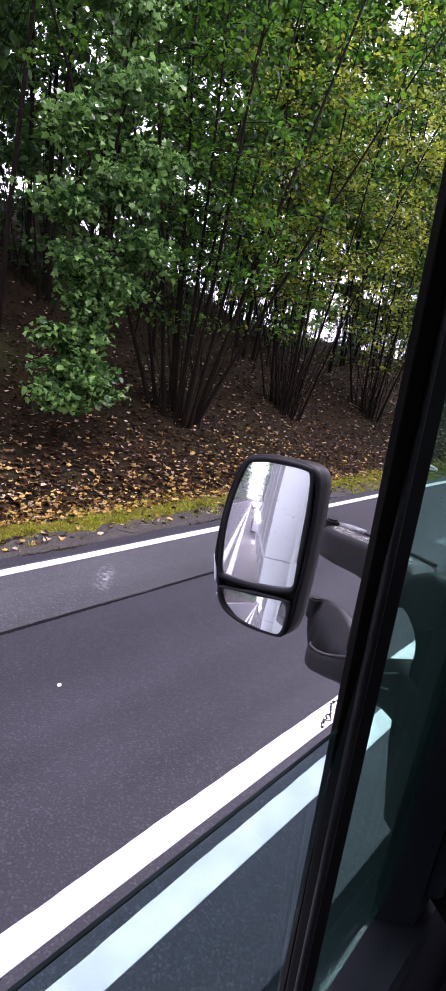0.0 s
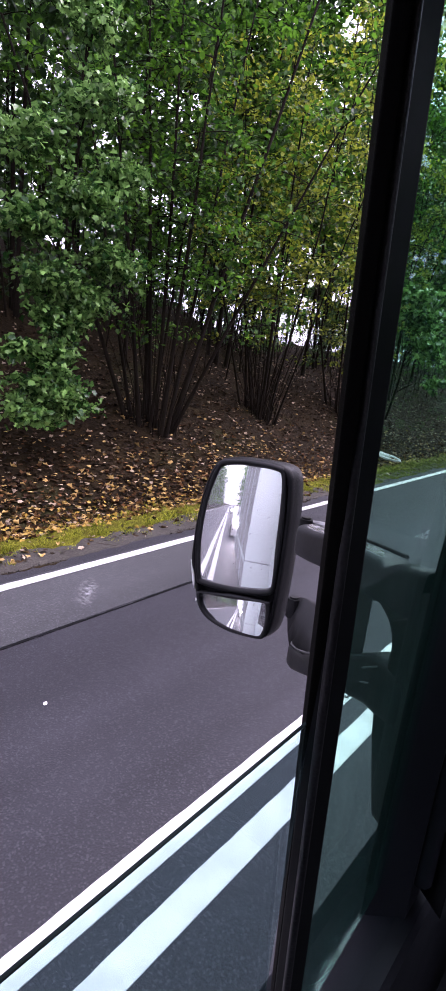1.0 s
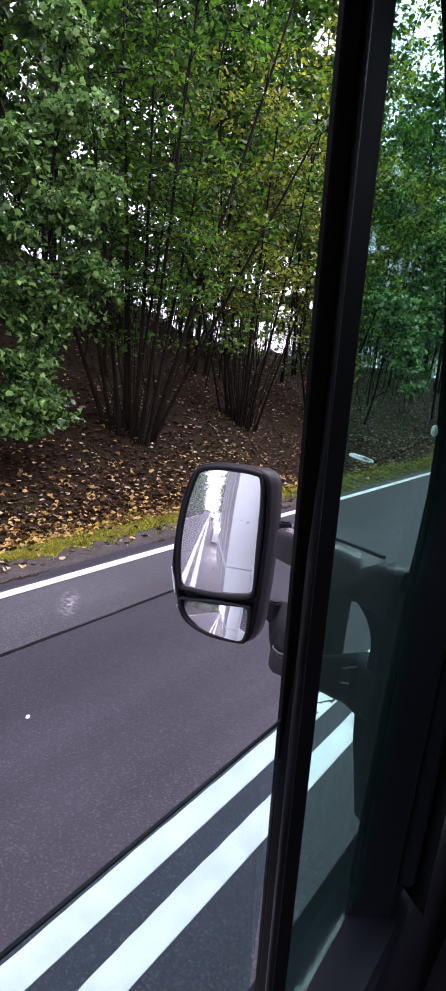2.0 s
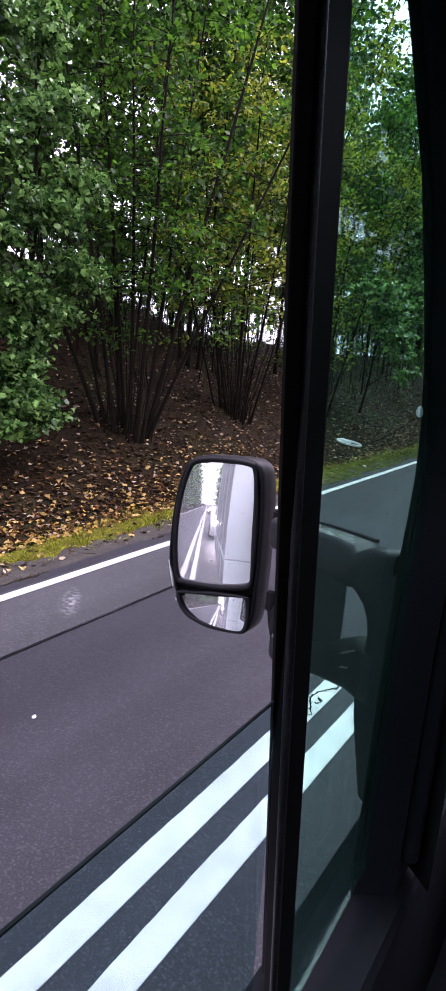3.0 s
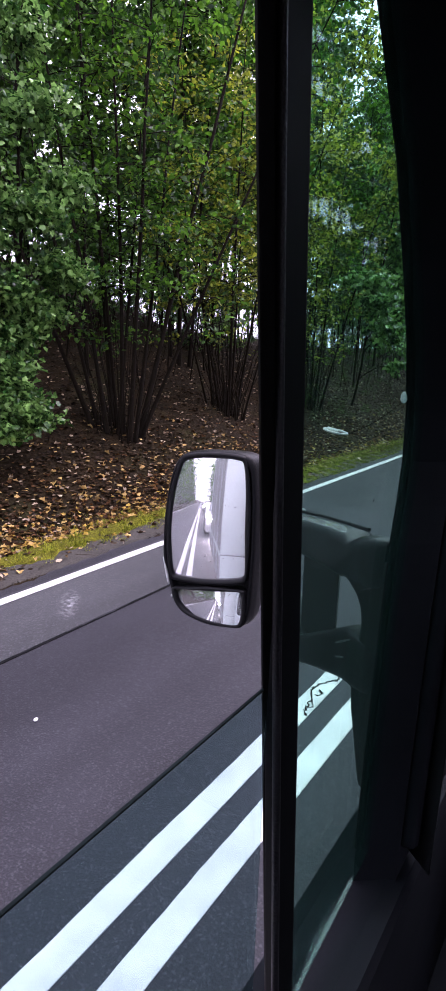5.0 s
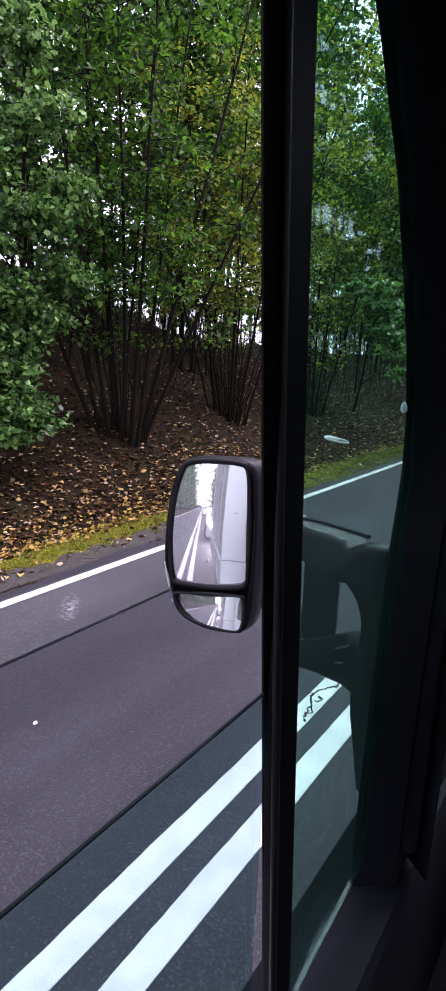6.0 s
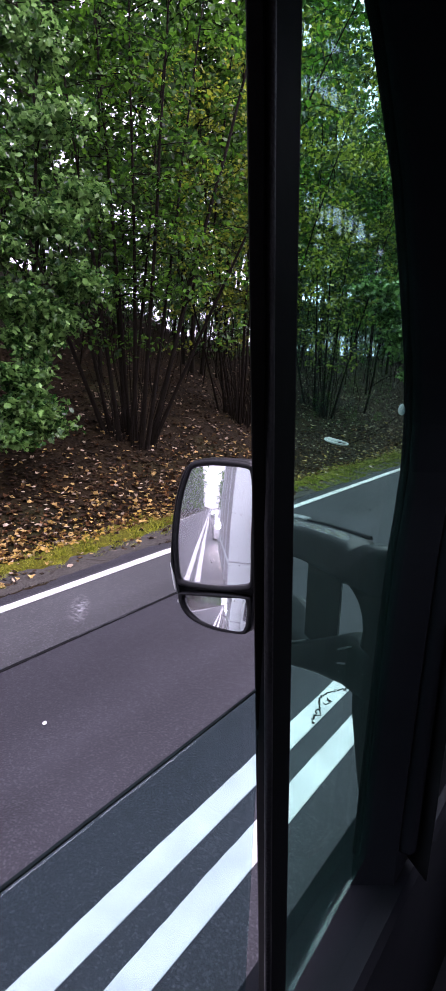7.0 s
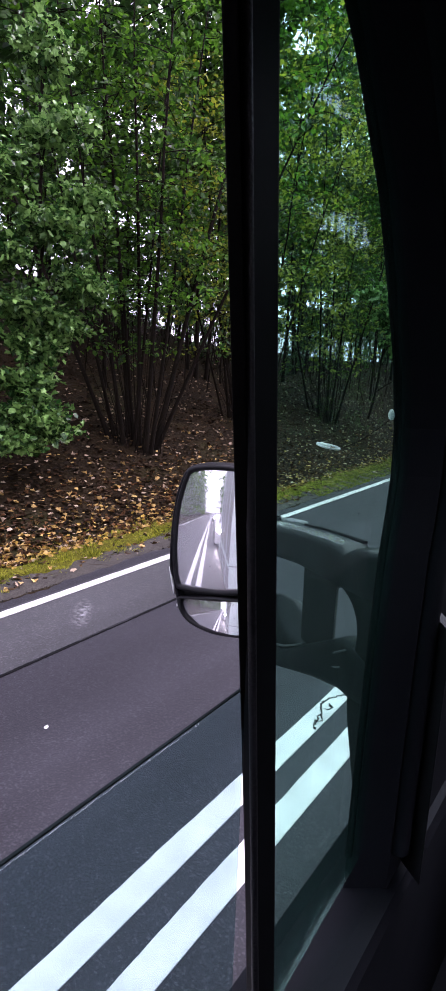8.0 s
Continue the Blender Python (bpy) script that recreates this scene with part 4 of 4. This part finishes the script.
bmesh.ops.create_icosphere(bm, subdivisions=1, radius=0.0011, matrix=Matrix.LocRotScale((-0.1815, 0.526, 1.646), None, (0.5, 0.6, 1.3)))
part("fleck", bm, TRIM, quarter, "dark fleck of dirt on the glass")
for ob in (quarter, pane):
    ob.visible_shadow = False

# The load body behind the cab, which the mirrors show.
cab_part("side_panel", box(-0.222, -0.203, -0.86, -0.73, 0.95, 2.50, 0.006), VAN_WHITE, van, "white painted cab corner panel")
cab_part("load_box", box(-0.397, 1.60, -4.08, -1.35, 0.99, 3.03, 0.012), VAN_GREY, van, "grey-sided load box, wider than the cab")
cab_part("front_wall", box(-0.397, 1.60, -1.348, -1.336, 1.330, 3.03, 0.004), VAN_WHITE, van, "white front wall of the load box")
cab_part("lower_front_wall", box(-0.399, 1.60, -1.348, -1.332, 0.97, 1.318, 0.004), VAN_WHITE, van, "white lower skirt of the load box")
cab_part("corner_post", box(-0.406, -0.35, -4.13, -4.082, 0.99, 3.03, 0.008), VAN_WHITE, van, "white rear corner post")
cab_part("side_rail", box(-0.404, -0.398, -4.08, -1.36, 1.30, 1.34, 0.002), VAN_WHITE, van)
for post_y in (-1.9, -2.6, -3.3):
    cab_part("side_rib", box(-0.402, -0.398, post_y - 0.02, post_y + 0.02, 1.0, 3.02, 0.001), VAN_WHITE, van)
cab_part("body_core", box(-0.05, 1.5, -1.33, -0.90, 0.99, 1.30, 0.01), TRIM, van)
screen = cab_part("windscreen", prism([(-0.10, 1.08, 1.80), (1.42, 1.08, 1.80), (1.40, 0.50, 2.46), (-0.08, 0.50, 2.46)], (0, 0.004, 0.004)), WINDOW, van, "clear windscreen")
screen.visible_shadow = False
for wx in (-0.05, 1.32):
    for wy in (0.55, -2.9):
        bm = bmesh.new()
        bmesh.ops.create_cone(bm, cap_ends=True, segments=32, radius1=0.36, radius2=0.36, depth=0.22, matrix=pose(wx * 1.2, wy * 1.2, 0.362, 0, 90, 0))
        bmesh.ops.bevel(bm, geom=[e for e in bm.edges if len(e.link_faces) == 2 and e.calc_face_angle(0) > 1], offset=0.04, segments=3, affect="EDGES")
        part("wheel", bm, RUBBER, van, "black van tyre")


# ---- the door mirror ----
MC, MN = Vector((-0.6046, 0.8251, 1.823)), Vector((0.3047, -0.9450, 0.1194)).normalized()
MU = Vector((0, 0, 1)).cross(MN).normalized()
MU = MU if MU.x > 0 else -MU
MV = MN.cross(MU) if MN.cross(MU).z > 0 else -MN.cross(MU)


def on_mirror(u, v, out=0.0):
    """A place on the mirror's face: across, up and out towards the driver."""
    return MC + MU * u + MV * v + MN * out


mirror = tagged(new("door_mirror"), "black plastic door mirror with two glasses on two arms", "door mirror")
outline = smooth_loop([(-0.058, 0.090), (-0.025, 0.1035), (0.020, 0.1065), (0.062, 0.1055), (0.083, 0.090), (0.0915, 0.045), (0.096, -0.03), (0.097, -0.12), (0.0925, -0.196), (0.073, -0.2195),
                       (0.022, -0.2205), (-0.022, -0.2115), (-0.047, -0.195), (-0.063, -0.162), (-0.071, -0.130), (-0.0815, -0.100), (-0.0825, -0.025), (-0.075, 0.045)], 108)
mid = outline.mean(0)


def ring(scale, out, shift=(0, 0)):
    return [on_mirror(*(mid + (p - mid) * scale + shift), out) for p in outline]


housing = cab_part("housing", loft([ring(0.90, -0.012), ring(0.915, 0.004), ring(0.955, 0.007), ring(0.99, 0.003), ring(1.0, -0.006), ring(1.008, -0.02, (0.003, 0)), ring(1.0, -0.05, (0.008, 0)),
                                ring(0.93, -0.082, (0.008, 0)), ring(0.72, -0.105, (0.006, 0)), ring(0.35, -0.115, (0.004, 0))], True, True), SHELL, mirror, "grained black plastic shell")


def pane_mesh(loop, centre, normal, radius, lift):
    """A domed mirror pane over a closed outline on the mirror's face: the sphere's face at centre looks along normal."""
    bm = bmesh.new()
    c = np.mean(loop, 0)
    rows = []
    start = on_mirror(*centre, lift)
    for k in range(1, 9):
        row = []
        for q in loop:
            u, w = c + (np.array(q) - c) * k / 8
            p = on_mirror(u, w, lift)
            off = p - start
            # Slide along the face's normal onto the sphere.
            h = -(off.dot(normal)) / MN.dot(normal)
            p = p + MN * h
            row.append(p + MN * (-((p - start).length_squared) / (2 * radius)))
        rows.append(row)
    hub = on_mirror(*c, lift)
    hub = hub + MN * (-(hub - start).dot(normal) / MN.dot(normal))
    hub = bm.verts.new(hub + MN * (-((hub - start).length_squared) / (2 * radius)))
    made = [[bm.verts.new(p) for p in row] for row in rows]
    n = len(loop)
    for i in range(n):
        bm.faces.new((hub, made[0][i], made[0][(i + 1) % n]))
    for a, b in zip(made, made[1:]):
        for i in range(n):
            bm.faces.new((a[i], b[i], b[(i + 1) % n], a[(i + 1) % n]))
    bmesh.ops.recalc_face_normals(bm, faces=bm.faces)
    for face in bm.faces:
        face.smooth = True
        if face.normal.dot(MN) < 0:
            face.normal_flip()
    return bm


MAIN = smooth_loop([(-0.053, 0.072), (-0.041, 0.0865), (0.0, 0.093), (0.053, 0.0925), (0.067, 0.082), (0.0735, 0.030), (0.077, -0.040), (0.081, -0.104), (0.079, -0.119), (0.066, -0.127), (0.020, -0.1340), (-0.044, -0.1360), (-0.0595, -0.127), (-0.0665, -0.080), (-0.068, -0.040), (-0.0645, 0.020)], 64)
WIDE = smooth_loop([(-0.050, -0.161), (-0.030, -0.1585), (0.020, -0.1545), (0.067, -0.1490), (0.077, -0.153), (0.0805, -0.180), (0.078, -0.204), (0.067, -0.2125), (0.020, -0.2110), (-0.020, -0.2030), (-0.040, -0.190), (-0.0495, -0.173)], 48)
MAIN_NORMAL = (MU * 0.0082 + MV * 0.0099 + MN).normalized()
WIDE_NORMAL = (MU * -0.0172 + MV * 0.0980 + MN).normalized()
cab_part("main_glass", pane_mesh(MAIN, (-0.0096, 0.0089), MAIN_NORMAL, 1.9, 0.0045), MIRROR, mirror, "slightly domed mirror glass")
cab_part("wide_angle_glass", pane_mesh(WIDE, (0.0324, -0.1691), WIDE_NORMAL, 0.45, 0.0065), MIRROR, mirror, "strongly domed wide-angle mirror glass")

drop_rng = random.Random(2)
for _ in range(5):
    u, w = drop_rng.uniform(-0.05, 0.075), drop_rng.uniform(-0.20, 0.08)
    bm = bmesh.new()
    size = drop_rng.uniform(0.0006, 0.0013)
    bmesh.ops.create_uvsphere(bm, u_segments=8, v_segments=6, radius=size, matrix=Matrix.LocRotScale(on_mirror(u, w, 0.0075), None, (1, 1, drop_rng.uniform(0.9, 1.5))))
    cab_part("water_drop", bm, WET_GLINT, mirror)


def rim(loop, inner, outer, low, high):
    c = loop.mean(0)

    def at(grow, out):
        d = loop - c
        d = d / np.linalg.norm(d, axis=1)[:, None]
        return [on_mirror(*(p + e * grow), out) for p, e in zip(loop, d)]
    return loft([at(-inner, low), at(-inner, high), at(outer * 0.5, high + 0.003), at(outer, high), at(outer, low)])


cab_part("glass_rim", rim(MAIN, 0.0006, 0.010, -0.004, 0.0055), PLASTIC, mirror, "glossy black rim")
cab_part("glass_rim", rim(WIDE, 0.0006, 0.008, -0.004, 0.0075), PLASTIC, mirror, "glossy black rim")
lens_edge = [(-0.0822, -0.104), (-0.0785, -0.108), (-0.0690, -0.146), (-0.0675, -0.156), (-0.0708, -0.150), (-0.0772, -0.126)]
cab_part("indicator_lens", loft([[on_mirror(a, b, 0.002) for a, b in lens_edge], [on_mirror(a - 0.0006, b, -0.008) for a, b in lens_edge], [on_mirror(a + 0.001, b, -0.018) for a, b in lens_edge]], True, True), WHITE_PLASTIC, mirror, "pale side repeater lens")
bm = bmesh.new()
bmesh.ops.create_uvsphere(bm, u_segments=10, v_segments=6, radius=0.0026, matrix=Matrix.LocRotScale(on_mirror(-0.0595, -0.176, 0.003), None, (0.7, 0.8, 1.3)))
cab_part("reflector", bm, WHITE_PLASTIC, mirror, "small pale reflector dot")

# Two arms, a post between them, and the foot on the door.
ARM0, ARM_WAY = Vector((-0.222, 0.634, 0)), Vector((-0.298, 0.216, 0)).normalized()
ARM_SIDE = Vector((ARM_WAY.y, -ARM_WAY.x, 0))


def on_arm(s, z, d=0.0):
    p = ARM0 + ARM_WAY * s + ARM_SIDE * d
    return Vector((p.x, p.y, z))


def arm(name, rows, mat, label=""):
    """A beam of rounded section; rows: distance from the door, lower and upper height, half depth, and shift in depth."""
    rings = []
    for s, z0, z1, d, shift in rows:
        zc, zh = (z0 + z1) / 2, (z1 - z0) / 2
        ringp = []
        for k in range(28):
            a = 2 * math.pi * (k + 0.5) / 28
            ca, sa = math.cos(a), math.sin(a)
            ringp.append(on_arm(s, zc + zh * math.copysign(abs(sa) ** 0.34, sa), shift + d * math.copysign(abs(ca) ** 0.34, ca)))
        rings.append(ringp)
    return cab_part(name, loft(rings, True, True), mat, mirror, label)


def rounded_end(s0, s1, low0, low1, high0, high1, half, shift):
    """Rows for an arm whose outer end is round in plan."""
    r = half
    return [(s1 - r + r * math.sin(a), low0 + (low1 - low0) * math.sin(a), high0 + (high1 - high0) * math.sin(a), max(half * math.cos(a), 0.0015), shift) for a in np.linspace(0.15, math.pi / 2, 8)]


arm("upper_arm", [(-0.03, 1.825, 1.896, 0.016, 0.016), (0.025, 1.825, 1.886, 0.018, 0.016), (0.049, 1.825, 1.873, 0.020, 0.016), (0.055, 1.822, 1.881, 0.023, 0.016), (0.10, 1.822, 1.876, 0.024, 0.014), (0.17, 1.816, 1.867, 0.026, 0.012), (0.23, 1.806, 1.857, 0.028, 0.010)]
    + rounded_end(0.23, 0.300, 1.800, 1.798, 1.852, 1.847, 0.028, 0.009), PLASTIC_GREY, "weathered black plastic arm, wet on top")
wet = smooth_loop([(0.060, 0.002), (0.10, 0.000), (0.14, -0.004), (0.18, -0.003), (0.23, -0.008), (0.270, -0.006), (0.284, 0.008), (0.262, 0.022), (0.225, 0.016), (0.20, 0.022), (0.15, 0.020), (0.10, 0.024)], 48)


def arm_top(q, d):
    return float(np.interp(q, [0.055, 0.10, 0.17, 0.23, 0.268], [1.881, 1.876, 1.867, 1.857, 1.851]))


cab_part("water_film", loft([[on_arm(q, arm_top(q, d) - 0.004, d) for q, d in wet], [on_arm(q, arm_top(q, d) + 0.0008, d) for q, d in wet]], True, True), WET_GLINT, mirror, "film of rainwater with pale painted sky glints")
v, f = tube([tuple(on_arm(q, arm_top(q, 0) + 0.0015, 0.034)) for q in np.linspace(0.056, 0.24, 9)], np.linspace(0.0030, 0.002, 9), 8)
cab_raw("lip", v, f, PLASTIC, mirror, "raised rear lip of the arm", smooth=True)
cab_part("hinge_cover", loft([[on_arm(q, z, d) for q, z, d in ((0.326, 1.849, 0.006), (0.286, 1.855, 0.036), (0.262, 1.855, 0.050), (0.272, 1.848, 0.050), (0.322, 1.837, 0.018))],
                              [on_arm(q, z - 0.010, d + 0.002) for q, z, d in ((0.326, 1.849, 0.006), (0.286, 1.855, 0.036), (0.262, 1.855, 0.050), (0.272, 1.848, 0.050), (0.322, 1.837, 0.018))]], True, True), WET_GLINT, mirror, "wet folded hinge cover with pale painted glints")
lower = [(-0.03, 1.690, 1.765, 0.016, 0.016), (0.04, 1.684, 1.760, 0.020, 0.016), (0.10, 1.668, 1.724, 0.026, 0.014), (0.16, 1.644, 1.688, 0.036, 0.022), (0.21, 1.622, 1.662, 0.044, 0.032), (0.245, 1.608, 1.650, 0.046, 0.035)]
arm("lower_arm", lower + rounded_end(0.245, 0.300, 1.606, 1.602, 1.648, 1.640, 0.046, 0.036), PLASTIC_GREY, "weathered black plastic arm")
v, f = tube([tuple(on_arm(q, z + 0.0005, d)) for q, z, d in ((0.296, 1.642, 0.018), (0.285, 1.644, 0.006), (0.262, 1.647, -0.006), (0.235, 1.653, -0.009), (0.20, 1.667, -0.010), (0.165, 1.686, -0.012), (0.13, 1.706, -0.012))], np.full(7, 0.0018), 6)
cab_raw("moulding", v, f, EDGE_HIGHLIGHT, mirror, "moulded arm edge with a painted highlight", smooth=True)
rise = [(0.120, 1.700, 0.024, 0.016, 1.716), (0.165, 1.680, 0.034, 0.022, 1.700), (0.205, 1.660, 0.040, 0.030, 1.700), (0.240, 1.646, 0.042, 0.034, 1.708), (0.270, 1.640, 0.038, 0.032, 1.714), (0.296, 1.650, 0.024, 0.024, 1.714), (0.312, 1.676, 0.012, 0.014, 1.710)]
cab_part("arm_bracket", loft([[on_arm(q, low, c - h), on_arm(q, low + (top - low) * 0.55, c - h * 0.45), on_arm(q, top - 0.003, c - h * 0.02), on_arm(q, top, c + h * 0.22), on_arm(q, top - 0.004, c + h * 0.45), on_arm(q, low, c + h * 0.9)]
                              for q, low, h, c, top in rise], True, True), PLASTIC_GREY, mirror, "weathered web rising from the arm to its hinge")
AWAY = Vector((-0.010, 0.030, 0))
cab_part("post", prism([on_arm(s, z) for s, z in [(0.063, 1.70), (0.063, 1.835), (0.164, 1.85), (0.160, 1.70)]], AWAY, 0.003), PLASTIC_GREY, mirror)
cab_part("foot", prism([on_arm(s, z) for s, z in [(0.010, 1.66), (0.022, 1.735), (0.011, 1.747), (0.005, 1.763), (0.0035, 1.781), (0.008, 1.798), (0.019, 1.812), (0.036, 1.821), (0.052, 1.825), (0.030, 1.858), (-0.01, 1.872), (-0.10, 1.875), (-0.16, 1.86), (-0.16, 1.57), (-0.02, 1.57)]], AWAY, 0.003), PLASTIC, mirror, "black plastic mounting foot")
for z, q0, q1 in ((1.752, 0.02, 0.075), (1.722, 0.03, 0.105)):
    v, f = tube([on_arm(q, z - 0.012 * k, -0.004) for k, q in enumerate(np.linspace(q0, q1, 4))], [0.0012, 0.0016, 0.0016, 0.0010], 6)
    cab_raw("moulding", v, f, EDGE_HIGHLIGHT, mirror, smooth=True)
for z, q, tall in ((1.838, 0.314, 0.034), (1.690, 0.314, 0.040)):
    bm = bmesh.new()
    bmesh.ops.create_cone(bm, cap_ends=True, segments=20, radius1=0.0125, radius2=0.011, depth=tall, matrix=Matrix.Translation(on_arm(q, z, 0.012)))
    bmesh.ops.bevel(bm, geom=[e for e in bm.edges if len(e.link_faces) == 2 and e.calc_face_angle(0) > 1], offset=0.003, segments=2, affect="EDGES")
    cab_part("hinge", bm, PLASTIC, mirror, "black plastic hinge knuckle")


# An added pale oval loop stands in for a reflection in the quarter pane. Its thin stem, added too, stands off the
# windscreen pillar.
loop_mid, loop_along = Vector((-0.2327, 0.5357, 2.0242)), Vector((0.907, 0.38, -0.178)).normalized()
loop_deep = Vector((-0.40, 0.91, 0.12))
loop_deep = (loop_deep - loop_along * loop_deep.dot(loop_along)).normalized()
v, f = tube([tuple(loop_mid + loop_along * 0.0118 * math.cos(a) + loop_deep * 0.0070 * math.sin(a)) for a in np.linspace(0, 2 * math.pi, 33)], [0.0010] * 33, 8)
cab_raw("loop", v, f, GLOSS_WHITE, van, "pale oval loop in place of a reflection in the pane", smooth=True)
v, f = tube([tuple(loop_mid + loop_along * q + loop_deep * d) for q, d in ((-0.0113, 0.0), (-0.008, 0.001), (-0.002, -0.001), (0.002, 0.002))], [0.0008, 0.0028, 0.0026, 0.0006], 8)
cab_raw("tongue", v, f, GLOSS_WHITE, van, "pale tongue across the loop, part of the same stand-in reflection", smooth=True)
stem_foot, stem_top = Vector((-0.162, 0.519, 2.060)), loop_mid + loop_along * 0.0118
v, f = tube([tuple(stem_foot.lerp(stem_top, q) + Vector((0, 0, -0.004)) * math.sin(q * math.pi)) for q in np.linspace(0, 1, 7)], np.full(7, 0.00025), 6)
cab_raw("stem", v, f, RUBBER, van, "thin black wire added to hold the loop", smooth=True)


# ---- vehicles behind, in the mirrors ----
def car(name, label, x, y, paint, lights=True):
    base = tagged(new(name), label, "car")
    side = [(-2.0, 0.14), (-2.05, 0.75), (-1.75, 0.95), (-0.95, 1.02), (-0.35, 1.42), (1.0, 1.45), (1.75, 1.05), (2.0, 0.95), (2.02, 0.18)]
    part("body", prism([(-0.85, -a, b) for a, b in side], (1.7, 0, 0), 0.05), paint, base)
    part("windscreen", prism([(-0.68, 0.93, 1.05), (0.68, 0.93, 1.05), (0.60, 0.37, 1.40), (-0.60, 0.37, 1.40)], (0, 0.02, 0.02)), CAR_GLASS, base)
    part("grille", box(-0.35, 0.35, 2.0, 2.06, 0.62, 0.72, 0.01), PLASTIC, base)
    for sx in (-1, 1):
        bm = bmesh.new()
        bmesh.ops.create_uvsphere(bm, u_segments=16, v_segments=10, radius=0.10, matrix=Matrix.LocRotScale((sx * 0.64, 2.0, 0.72), None, (1.25, 0.7, 0.9)))
        part("headlight", bm, HEADLIGHT if lights else STEEL, base, "lit headlight")
        for wy in (-1.3, 1.3):
            bm = bmesh.new()
            bmesh.ops.create_cone(bm, cap_ends=True, segments=24, radius1=0.32, radius2=0.32, depth=0.2, matrix=pose(sx * 0.78, wy, 0.32, 0, 90, 0))
            bmesh.ops.bevel(bm, geom=[e for e in bm.edges if len(e.link_faces) == 2 and e.calc_face_angle(0) > 1], offset=0.03, segments=2, affect="EDGES")
            part("wheel", bm, RUBBER, base)
    base.location = (x, y, 0.002)
    return base


car("car", "silver car following behind with its headlights on", 0.33, -12.2, CAR_SILVER)
car("car", "distant car on the road with its headlights on", 0.3, -44, CAR_PAINT)
